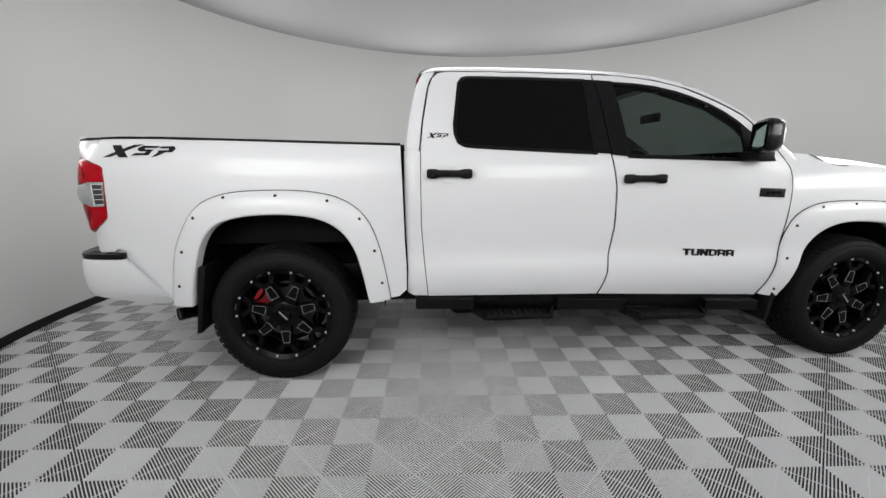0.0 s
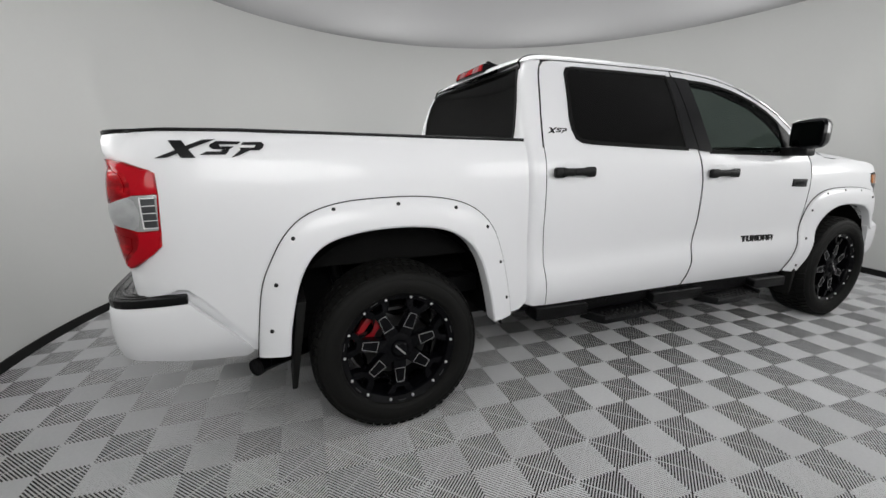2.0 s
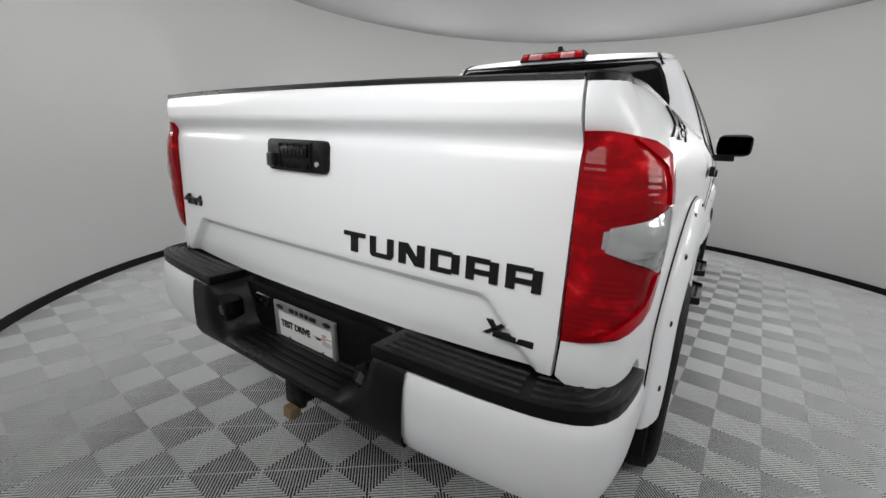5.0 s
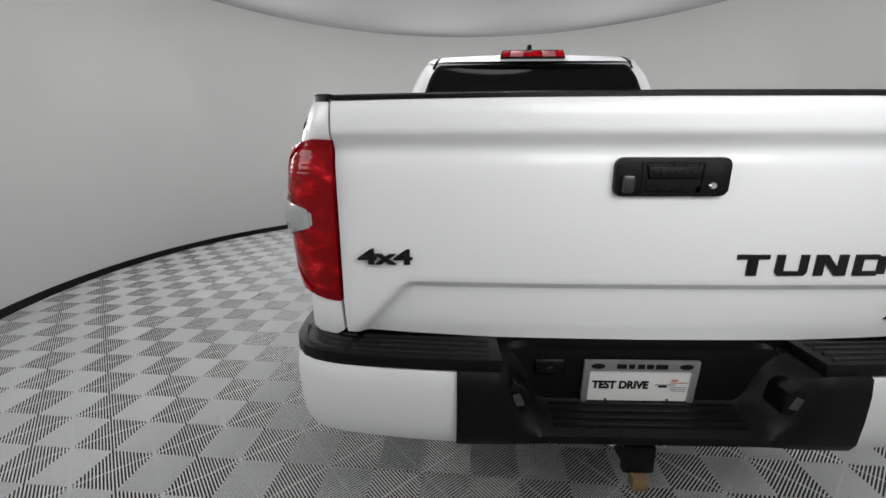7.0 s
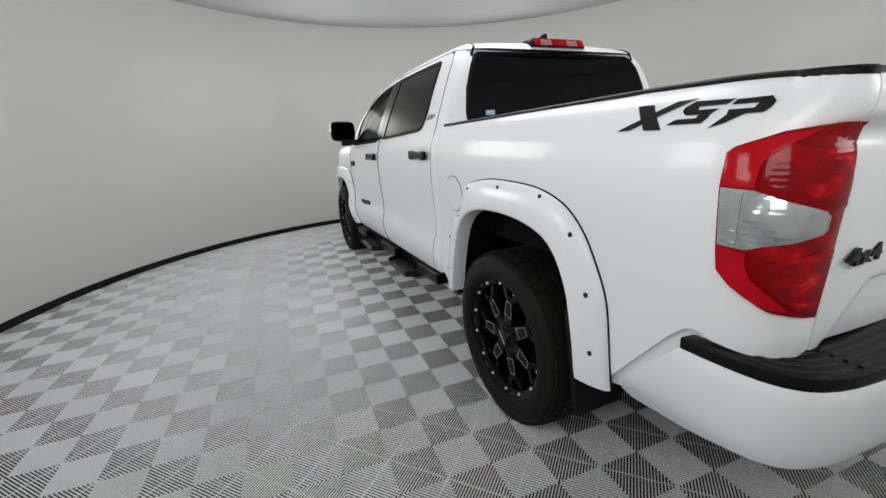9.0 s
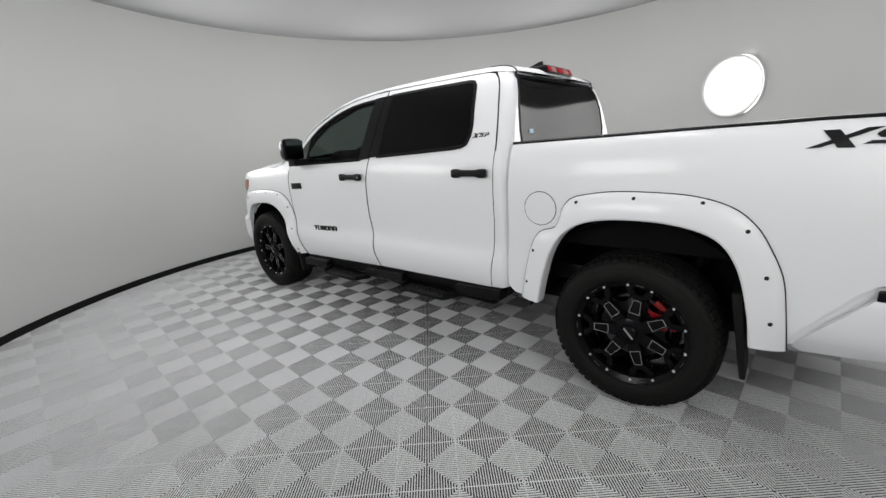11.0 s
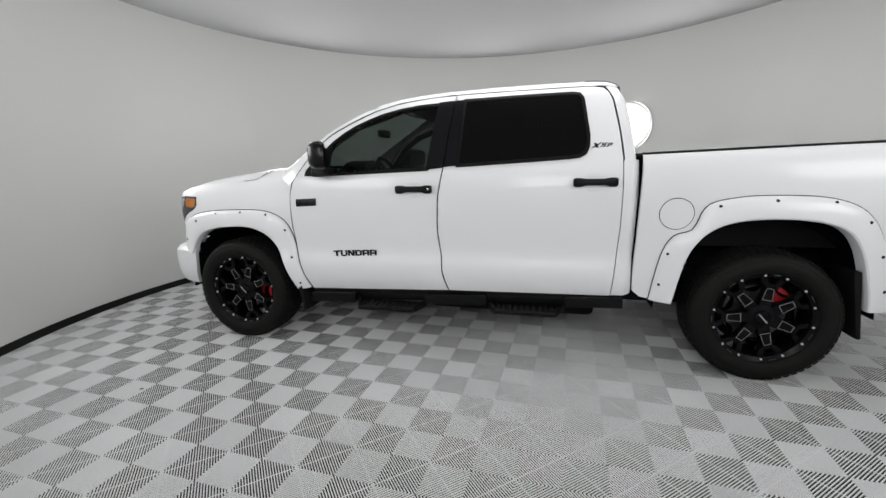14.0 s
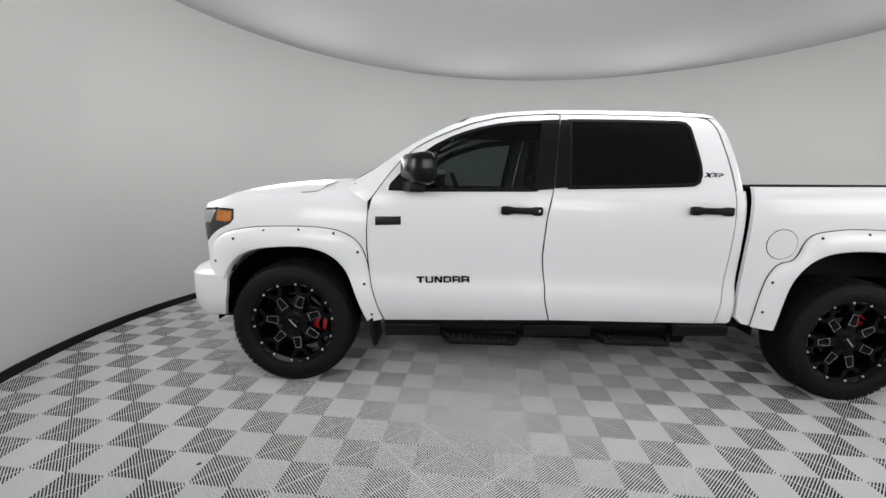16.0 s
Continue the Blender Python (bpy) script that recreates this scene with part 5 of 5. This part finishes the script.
part("wheel_blocker", bb, DARK, truck, "black wheel shape added unseen under the bed to darken the floor")

# exhaust, mud flaps, liners, underbody
part("exhaust_tip", tube_bm([(-0.40, -0.72, 0.40), (-0.55, -0.80, 0.395), (-0.605, -0.845, 0.400), (-0.635, -0.875, 0.400)], 0.038, 20), RIM, truck, "black exhaust tip")
bb = lathe_bm([(0, -0.02), (0.032, -0.02), (0.034, 0.0), (0.039, 0.002), (0.041, -0.01)], 24)
bb.transform(Matrix.Translation((-0.638, -0.877, 0.400)) @ Vector((-0.66, -0.66, 0)).to_track_quat("Y", "Z").to_matrix().to_4x4())
part("exhaust_lip", bb, SEAL_AND_GAP, truck)
for s, side in SIDES:
    for x, z0, z1, lean in ((-0.43, 0.315, 0.72, -0.05), (3.16, 0.27, 0.52, -0.03)):
        part("mud_flap", prism_bm([(x - 0.012 + lean, z0), (x + 0.012 + lean, z0), (x + 0.03, z1), (x - 0.01, z1)], "y", s * 0.76, s * 0.985, 0.006), RUBBER, truck, "black rubber mud flap")
    for x0, z0, r in ((0.02, 0.42, 0.590), (3.67, 0.40, 0.552)):
        rows = [[(x0 + r * math.cos(math.pi * k / 24), s * y, z0 + r * math.sin(math.pi * k / 24)) for k in range(25)] for y in (0.50, 0.70, 0.93)]
        part("wheel_liner", grid_bm(rows), DARK, truck, "black wheel arch liner")
        part("liner_wall", prism_bm([(x0 + r * math.cos(math.pi * k / 24), z0 + r * math.sin(math.pi * k / 24)) for k in range(25)], "y", s * 0.49, s * 0.51), DARK, truck)
    part("spring_bracket", box_bm((0.30, min(s * 0.6, s * 0.72), 0.56), (0.56, max(s * 0.6, s * 0.72), 0.66), 0.015), MATTE, truck)
    part("shock_absorber", tube_bm([(-0.16, s * 0.62, 0.46), (-0.24, s * 0.60, 0.80)], 0.035, 12), MATTE, truck, "dark shock absorber")
part("underbody", box_bm((-0.95, -0.50, 0.42), (4.15, 0.50, 0.72), 0.03), DARK, truck)
# unseen dark shapes added below the underbody to deepen the shade beneath
for s, side in SIDES:
    part("rail_blocker", box_bm((-0.55, min(s * 0.42, s * 0.52), 0.335), (4.05, max(s * 0.42, s * 0.52), 0.49), 0.012), DARK, truck)
part("tank_blocker", box_bm((0.95, 0.14, 0.29), (2.15, 0.80, 0.47), 0.05, 3), DARK, truck)
part("gearbox_blocker", box_bm((2.0, -0.24, 0.30), (3.1, 0.12, 0.46), 0.06, 3), DARK, truck)
part("pipe_blocker", lathe_bm([(0, -0.40), (0.09, -0.39), (0.105, -0.36), (0.105, 0.36), (0.09, 0.39), (0, 0.40)], 24), DARK, truck).matrix_basis = pose(1.45, -0.62, 0.365, 0, 0, 90)
part("floor_pan", box_bm((0.62, -0.90, 0.46), (3.15, 0.90, 0.54), 0.02), DARK, truck)
for x in (0.02, 3.68):
    part("axle", tube_bm([(x, -0.80, 0.41), (x, 0.80, 0.41)], 0.055, 14), MATTE, truck)
part("differential", lathe_bm([(0, -0.13), (0.10, -0.11), (0.145, 0), (0.10, 0.11), (0, 0.13)], 24), MATTE, truck).location = (0.02, 0, 0.41)

# side steps: rail with two dropped steps
for s, side in SIDES:
    def ybox(x0, x1, y0, y1, z0, z1, w):
        return box_bm((x0, min(s * y0, s * y1), z0), (x1, max(s * y0, s * y1), z1), w)
    def bar_z(x):
        return 0.461 - (x - 0.80) * 0.0335
    st = part("side_step", prism_bm([(0.80, bar_z(0.80) - 0.033), (0.80, bar_z(0.80) + 0.030), (3.06, bar_z(3.06) + 0.030), (3.06, bar_z(3.06) - 0.033)], "y", s * 0.86, s * 0.925, 0.010), MATTE, truck, "black steel side step bar")
    for x0, x1 in ((0.80, 1.16), (1.69, 2.14), (2.69, 3.06)):
        part("step_cover", prism_bm([(x0, bar_z(x0) - 0.036), (x0, bar_z(x0) + 0.030), (x0 + 0.015, bar_z(x0) + 0.035), (x1 - 0.015, bar_z(x1) + 0.035), (x1, bar_z(x1) + 0.030), (x1, bar_z(x1) - 0.036)], "y", s * 0.90, s * 0.985, 0.012, 3), MATTE, st, "black bar cover")
    part("sill_trim", prism_bm([(0.80, 0.475), (0.80, 0.515), (3.08, 0.442), (3.08, 0.405)], "y", s * 0.86, s * 0.925, 0.006), MATTE, st)
    for x0, x1, z in ((1.17, 1.68, 0.385), (2.15, 2.68, 0.355)):
        dz = z + 0.012
        part("drop_step", prism_bm([(x0 - 0.01, 0.93), (x0 + 0.05, 1.065), (x1 - 0.05, 1.065), (x1 + 0.01, 0.93), (x1 - 0.03, 0.90), (x0 + 0.03, 0.90)] if s > 0 else
                                   [(x0 - 0.01, -0.93), (x0 + 0.05, -1.065), (x1 - 0.05, -1.065), (x1 + 0.01, -0.93), (x1 - 0.03, -0.90), (x0 + 0.03, -0.90)], "z", z - 0.018, z + 0.012, 0.009), MATTE, st, "black dropped step plate")
        for xa, xb in ((x0, 1), (x1, -1)):
            gusset = [(xa - xb * 0.014, 0.925), (xa + xb * 0.044, 1.062), (xa + xb * 0.062, 1.060), (xa + xb * 0.012, 0.925)]
            part("step_gusset", prism_bm([(px, s * py) for px, py in gusset], "z", z - 0.016, z + 0.034, 0.006), MATTE, st, "folded steel end of the step")
        tread = bmesh.new()
        for i in range(10):
            for j in range(3):
                q = lathe_bm([(0.004, 0.006), (0.009, 0.004), (0.011, 0.0)], 8)
                q.transform(Matrix.Translation((x0 + 0.075 + i * (x1 - x0 - 0.15) / 9, s * (0.965 + 0.032 * j), dz)) @ Matrix.Rotation(radians(90), 4, "X"))
                me = bpy.data.meshes.new("tmp")
                q.to_mesh(me)
                q.free()
                tread.from_mesh(me)
                bpy.data.meshes.remove(me)
        part("step_tread", tread, MATTE, st, "worn grip dimples")["kind"] = "stuff"
    part("step_bracket", ybox(0.95, 1.02, 0.5, 0.92, 0.42, 0.46, 0.005), MATTE, st)
    part("step_bracket", ybox(2.85, 2.92, 0.5, 0.92, 0.38, 0.42, 0.005), MATTE, st)

# door mirrors
MIRROR_X0, MIRROR_Y0, MIRROR_Y1, MIRROR_Z, SWEEP = 2.835, 0.94, 1.215, 1.455, 0.52
for s, side in SIDES:
    rows = []
    for f, g in ((0.0, 0.0), (0.0, 0.80), (0.05, 0.93), (0.2, 1.0), (0.5, 0.98), (0.8, 0.86), (0.95, 0.62), (1.0, 0.0)):
        # sections from the glass forward to the rounded nose
        x = MIRROR_X0 + f * 0.135
        row = []
        for k in range(29):
            a = 2 * math.pi * k / 28
            ca, sa = math.cos(a), math.sin(a)
            yy = math.copysign(abs(ca) ** 0.45, ca) * (MIRROR_Y1 - MIRROR_Y0) / 2 * g
            zz = math.copysign(abs(sa) ** 0.5, sa) * 0.098 * g
            row.append((x + 0.02 * zz - SWEEP * ((MIRROR_Y0 + MIRROR_Y1) / 2 + yy - 1.0), s * ((MIRROR_Y0 + MIRROR_Y1) / 2 + yy), MIRROR_Z + zz))
        rows.append(row)
    mr = part("door_mirror", grid_bm(rows), BLACK, truck, "black folding door mirror")
    gl = [(MIRROR_Y0 + 0.025, MIRROR_Z - 0.076), (MIRROR_Y1 - 0.025, MIRROR_Z - 0.076), (MIRROR_Y1 - 0.02, MIRROR_Z + 0.074), (MIRROR_Y0 + 0.02, MIRROR_Z + 0.076)]
    part("mirror_glass", panel_bm(gl, lambda u, v, d: Vector((MIRROR_X0 - SWEEP * (u - 1.0) - d, s * u, v)), 0.1, 0.1, 0.003, 0.004), MIRROR, mr, "dark mirror glass")
    arm = [(2.80, 0.90), (2.97, 0.90), (2.95, 1.00), (2.90, 1.10), (2.80, 1.10), (2.82, 1.0)]
    part("mirror_arm", prism_bm([(x, s * y) for x, y in arm], "z", 1.312, 1.372, 0.012), MATTE, mr, "matte black mirror arm")

# cabin
part("headliner", grid_bm([[(x, t * 0.66, 1.845 - 0.03 * t * t) for t in (-1, -0.5, 0, 0.5, 1)] for x in (0.9, 1.5, 2.1, 2.5)]), INTERIOR, truck)
part("cabin_back", box_bm((0.90, -0.70, 0.6), (0.94, 0.70, 1.80)), INTERIOR, truck)
part("dashboard", prism_bm([(2.72, 0.85), (2.66, 1.10), (2.70, 1.28), (2.80, 1.345), (3.30, 1.36), (3.30, 0.8)], "y", -0.84, 0.84, 0.02), INTERIOR, truck, "dark dashboard")
part("instrument_hood", prism_bm([(2.69, 1.27), (2.70, 1.375), (2.735, 1.412), (2.80, 1.425), (2.87, 1.405), (2.93, 1.350), (2.93, 1.27)], "y", 0.20, 0.64, 0.02), INTERIOR, truck, "black instrument hood")
part("cabin_console", box_bm((1.95, -0.17, 0.55), (2.75, 0.17, 0.98), 0.03), INTERIOR, truck)
for s, side in SIDES:
    se = part("front_seat", box_bm((1.95, s * 0.42 - 0.26, 0.80), (2.46, s * 0.42 + 0.26, 0.98), 0.05, 3), SEAT, truck, "dark grey front seat")
    bb = box_bm((-0.07, -0.25, 0.0), (0.07, 0.25, 0.62), 0.05, 3)
    bb.transform(Matrix.Translation((1.96, s * 0.42, 0.90)) @ Matrix.Rotation(radians(-16), 4, "Y"))
    part("seat_back", bb, SEAT, se)
    bb = box_bm((-0.05, -0.13, 0.0), (0.05, 0.13, 0.17), 0.04, 3)
    bb.transform(Matrix.Translation((1.775, s * 0.42, 1.535)) @ Matrix.Rotation(radians(-12), 4, "Y"))
    part("head_restraint", bb, SEAT, se)
part("rear_seat", box_bm((1.0, -0.68, 0.80), (1.2, 0.68, 1.45), 0.05, 3), SEAT, truck, "dark grey rear bench")
ringp = [(0.19 * math.cos(k * math.pi / 16), 0.19 * math.sin(k * math.pi / 16)) for k in range(33)]
sw = tube_bm([(0, y, z) for y, z in ringp], 0.016, 8)
sw.transform(Matrix.Translation((2.57, 0.42, 1.265)) @ Matrix.Rotation(radians(24), 4, "Y"))
wh = part("steering_wheel", sw, INTERIOR, truck, "black steering wheel")
bb = box_bm((-0.02, -0.17, -0.03), (0.03, 0.17, 0.03), 0.01)
bb.transform(Matrix.Translation((2.57, 0.42, 1.265)) @ Matrix.Rotation(radians(24), 4, "Y"))
part("wheel_spokes", bb, INTERIOR, wh)
part("rear_view_mirror", box_bm((2.755, -0.12, 1.632), (2.795, 0.12, 1.702), 0.014), INTERIOR, truck, "inside rear-view mirror")


# ---- wheels ----
def sector(r0, r1, a0, a1, n=6):
    return [(r0 * math.cos(a0 + (a1 - a0) * k / n), r0 * math.sin(a0 + (a1 - a0) * k / n)) for k in range(n + 1)] + \
           [(r1 * math.cos(a1 + (a0 - a1) * k / n), r1 * math.sin(a1 + (a0 - a1) * k / n)) for k in range(n + 1)]


def spoke_loop(a, pts):
    ca, sa = math.cos(a), math.sin(a)
    return [(1.11 * (r * ca - w * sa), 1.11 * (r * sa + w * ca)) for r, w in pts]


def build_wheel(parent, m, turn, caliper_angle, sign):
    """A black alloy wheel with seven split spokes; local +y faces outwards."""
    R = 0.412
    prof = [(0.279, 0.118), (0.284, 0.134), (0.298, 0.146), (0.303, 0.1465), (0.306, 0.1485), (0.328, 0.151), (0.352, 0.1475), (0.356, 0.1445), (0.366, 0.1440), (0.376, 0.138), (0.386, 0.129), (0.392, 0.116), (0.402, 0.092), (0.406, 0.03), (0.406, -0.03),
            (0.4045, -0.09), (0.401, -0.115), (0.392, -0.128), (0.355, -0.146), (0.29, -0.147), (0.279, -0.120)]
    ty = lathe_bm(prof, 96, close=True)
    # tread: shoulder lugs and staggered block rows
    tread = bmesh.new()
    for k in range(58):
        for y0, y1, r0, r1, off, wid in ((0.082, 0.126, 0.390, 0.4105, 0.0, 0.78), (-0.126, -0.082, 0.390, 0.4105, 0.5, 0.78), (0.030, 0.074, 0.400, 0.4112, 0.35, 0.72), (-0.074, -0.030, 0.400, 0.4112, 0.85, 0.72), (-0.022, 0.022, 0.400, 0.4112, 0.6, 0.78)):
            a0 = 2 * math.pi * (k + off) / 58
            a1 = a0 + 2 * math.pi / 58 * wid
            shear = 0.25 * (a1 - a0)
            vs = []
            for y, ro in ((y0, 0), (y1, 0)):
                rr = r1 - (0.012 if abs(y) > 0.12 else 0.0)
                for a, r in ((a0, r0), (a1, r0), (a1, rr), (a0, rr)):
                    q = a + (shear if y == y1 else 0)
                    vs.append(tread.verts.new((r * math.cos(q), y, r * math.sin(q))))
            for f in ((0, 1, 2, 3), (7, 6, 5, 4), (3, 2, 6, 7), (0, 3, 7, 4), (2, 1, 5, 6)):
                tread.faces.new([vs[i] for i in f])
    wheel = part("wheel", lathe_bm([(0.278, 0.122), (0.285, 0.126), (0.287, 0.120), (0.279, 0.108), (0.272, 0.085), (0.266, 0.06), (0.250, 0.0), (0.245, -0.10), (0.279, -0.122), (0.252, -0.118), (0.236, -0.08), (0.240, 0.0), (0.250, 0.06), (0.250, 0.100), (0.254, 0.108)], 72, close=True), RIM, parent, "gloss black alloy wheel with milled accents")
    wheel.matrix_basis = m
    part("tyre", ty, RUBBER, wheel, "black all-terrain tyre")
    part("tyre_tread", tread, RUBBER, wheel, "black tyre tread blocks", smooth=False)["kind"] = "stuff"
    part("back_plate", lathe_bm([(0, -0.03), (0.215, -0.03), (0.22, -0.04)], 48), DARK, wheel)
    part("brake_disc", lathe_bm([(0.07, -0.002), (0.175, -0.002), (0.178, -0.008), (0.175, -0.028), (0.07, -0.028)], 48, close=True), DISC, wheel, "steel brake disc")
    cl = sector(0.120, 0.205, radians(caliper_angle - 26), radians(caliper_angle + 26), 8)
    part("brake_caliper", prism_bm(cl, "y", -0.005, 0.038, 0.006), CALIPER, wheel, "red brake caliper")
    part("hub", lathe_bm([(0, 0.122), (0.032, 0.121), (0.039, 0.116), (0.044, 0.105), (0.068, 0.100), (0.080, 0.092), (0.085, 0.07), (0.085, 0.03)], 42), RIM, wheel)
    part("centre_logo_bar", prism_bm([(-0.026, -0.024), (-0.020, -0.030), (0.026, 0.022), (0.021, 0.027)], "y", 0.120, 0.1240, 0.001), MILLED, wheel, "silver centre cap bar")
    for k in range(7):
        a = radians(-90 + turn) + k * 2 * math.pi / 7
        part("spoke", prism_bm(spoke_loop(a, [(0.060, -0.030), (0.096, -0.029), (0.165, -0.023), (0.192, -0.030), (0.192, 0.030), (0.165, 0.023), (0.096, 0.029), (0.060, 0.030)]), "y", 0.045, 0.099, 0.006), RIM, wheel)
        for g in (-1, 1):
            part("spoke_branch", prism_bm(spoke_loop(a, [(0.172, g * 0.004), (0.176, g * 0.036), (0.206, g * 0.058), (0.248, g * 0.072), (0.252, g * 0.040), (0.214, g * 0.026)]), "y", 0.045, 0.097, 0.004), RIM, wheel)
            b = a + g * radians(12.4)
            bb = lathe_bm([(0, 0.009), (0.0045, 0.008), (0.0066, 0.005), (0.007, 0.0)], 10)
            bb.transform(Matrix.Translation((0.2655 * math.cos(b), 0.1135, 0.2655 * math.sin(b))))
            part("rim_bolt", bb, BOLT, wheel, "silver rim bolt")
            # bridge that joins neighbouring branches near the rim
        bar = sector(0.2700, 0.2735, a - radians(4), a + radians(4), 4)
        part("rim_bar", prism_bm(bar, "y", 0.113, 0.1215, 0.0008), DISC, wheel, "silver milled rim bar")
        c = a + math.pi / 7
        part("web", prism_bm(spoke_loop(c, [(0.150, -0.012), (0.150, 0.012), (0.168, 0.040), (0.182, 0.062), (0.172, 0.066), (0.156, 0.036), (0.144, 0.0), (0.156, -0.036), (0.172, -0.066), (0.182, -0.062), (0.168, -0.040)]), "y", 0.040, 0.080, 0.003), RIM, wheel)
        frame_pts = [[(0.098, -0.0235), (0.098, 0.0235)], [(0.098, 0.0235), (0.164, 0.0165)], [(0.164, 0.0165), (0.164, -0.0165)], [(0.164, -0.0165), (0.098, -0.0235)]]
        for q, (p0, p1) in enumerate(frame_pts):
            d = np.array(p1) - np.array(p0)
            nn = np.array((-d[1], d[0])) / np.hypot(*d) * (0.0009, 0.0006, 0.0009, 0.0008)[q]
            part("milled_edge", prism_bm(spoke_loop(a, [tuple(np.array(p0) - nn), tuple(np.array(p1) - nn), tuple(np.array(p1) + nn), tuple(np.array(p0) + nn)]), "y", 0.0975, 0.1005), MILLED, wheel)
    return wheel


for s, side in SIDES:
    for x, turn in ((0.012, 0 if s < 0 else -17), (3.682, -14 if s < 0 else -8)):
        m = Matrix.Translation((x, s * 0.870, 0.4155)) @ Matrix.Scale(1.0075, 4) @ (Matrix.Rotation(math.pi, 4, "Z") if s < 0 else Matrix.Identity(4))
        # rearwards is local +x on the right side and -x on the left
        up = 33 if x < 1 else 2
        build_wheel(truck, m, turn, up if s < 0 else 180 - up, s)

# a dark flake of debris that lies on the tiles
flake = finish("debris_flake", prism_bm([(-0.011, -0.003), (-0.004, -0.008), (0.006, -0.006), (0.012, 0.001), (0.005, 0.006), (-0.003, 0.004), (-0.008, 0.007)], "z", 0.0005, 0.0045, 0.001), RUBBER)
flake.matrix_basis = pose(3.815, 1.842, 0.0, 0, 4, 35)
tagged(flake, "small dark flake of dirt lying on the grey tiles", "debris")

# ---- floor tiles, laid square in a grid turned a little from the truck ----
PITCH, TURN_DEG, OFF_X, OFF_Y, RIBS, RIB_H = 0.199, -3.5, 0.085, 0.0016, 12, 0.0050
E_PITCH = PITCH / RIBS


def tile_geometry():
    """Vertices and faces of one tile: four ribbed quarters, ribs turned so that they ring the middle, with one cross bar each."""
    verts, faces = [], []

    for qx in (-1, 0):
        for qy in (-1, 0):
            x0, y0 = qx * PITCH, qy * PITCH
            # normal direction of the ribs: (1, sgn)
            sgn = 1 if (qx == qy) else -1
            cc = (x0 + PITCH / 2) + sgn * (y0 + PITCH / 2)
            for k in range(2 * RIBS):
                c = cc - PITCH + (k + 0.5) * E_PITCH
                h0, h1 = 0.115 * E_PITCH, 0.20 * E_PITCH
                lo_c, hi_c = cc - PITCH + 2e-5, cc + PITCH - 2e-5
                i = len(verts)
                rows = []
                for w, z in ((-h1, -RIB_H), (-h1, -0.0016), (-h0, 0.0), (h0, 0.0), (h1, -0.0016), (h1, -RIB_H)):
                    cw = min(hi_c, max(lo_c, c + w))
                    ends = []
                    for x in (x0, x0 + PITCH):
                        y = (cw - x) * sgn
                        if y0 - 1e-9 <= y <= y0 + PITCH + 1e-9:
                            ends.append((x, y))
                    for y in (y0, y0 + PITCH):
                        x = cw - sgn * y
                        if x0 + 1e-9 < x < x0 + PITCH - 1e-9:
                            ends.append((x, y))
                    ends.sort()
                    rows.append((ends[0], ends[-1], z))
                for side in (0, 1):
                    for row in rows:
                        verts.append((*row[side], row[2]))
                for j in range(5):
                    faces.append((i + j, i + j + 1, i + j + 7, i + j + 6))
            # cross bar under the ribs' tops, along the rib normal, through the quarter's middle
            mx, my = x0 + PITCH / 2, y0 + PITCH / 2
            hw = 0.0018
            t0, t1 = -1 / math.sqrt(2) * sgn, 1 / math.sqrt(2)
            i = len(verts)
            for e in (-1, 1):
                px, py = mx + e * PITCH / 2 * 0.98, my + e * sgn * PITCH / 2 * 0.98
                for w, z in ((-hw, -RIB_H), (-hw, -0.0034), (hw, -0.0034), (hw, -RIB_H)):
                    verts.append((px + t0 * w, py + t1 * w, z))
            for j in range(3):
                faces.append((i + j, i + j + 1, i + j + 5, i + j + 4))
    return verts, faces


tv, tf = tile_geometry()
tile_mesh = bpy.data.meshes.new("tile")
tile_mesh.from_pydata(tv, [], tf)
tile_mesh.materials.append(TILE)
ca, sa = math.cos(radians(TURN_DEG)), math.sin(radians(TURN_DEG))
edge_v, edge_f = [], []
for i in range(-30, 60, 2):
    for j in range(-41, 61, 2):
        lx, ly = i * PITCH + OFF_X, j * PITCH + OFF_Y
        x, y = ca * lx - sa * ly, sa * lx + ca * ly
        r = math.hypot(x - ROOM_X, y - ROOM_Y)
        if r < ROOM_R - 0.22:
            ob = new("tile", tile_mesh)
            ob.matrix_basis = pose(x, y, 0, 0, 0, TURN_DEG)
            ob.parent = floor
        elif r < ROOM_R + 0.30:
            base = len(edge_v)
            keep = [math.hypot(x + ca * p[0] - sa * p[1] - ROOM_X, y + sa * p[0] + ca * p[1] - ROOM_Y) < ROOM_R + 0.06 for p in tv]
            for p in tv:
                wx, wy = x + ca * p[0] - sa * p[1] - ROOM_X, y + sa * p[0] + ca * p[1] - ROOM_Y
                f = min(1.0, (ROOM_R + 0.06) / math.hypot(wx, wy))
                edge_v.append((ROOM_X + wx * f, ROOM_Y + wy * f, p[2]))
            edge_f.extend(tuple(base + k for k in f) for f in tf if any(keep[k] for k in f))
me = bpy.data.meshes.new("edge_tiles")
me.from_pydata(edge_v, [], edge_f)
me.materials.append(TILE)
edge = new("edge_tiles", me)
edge.parent = floor
edge["kind"] = "stuff"
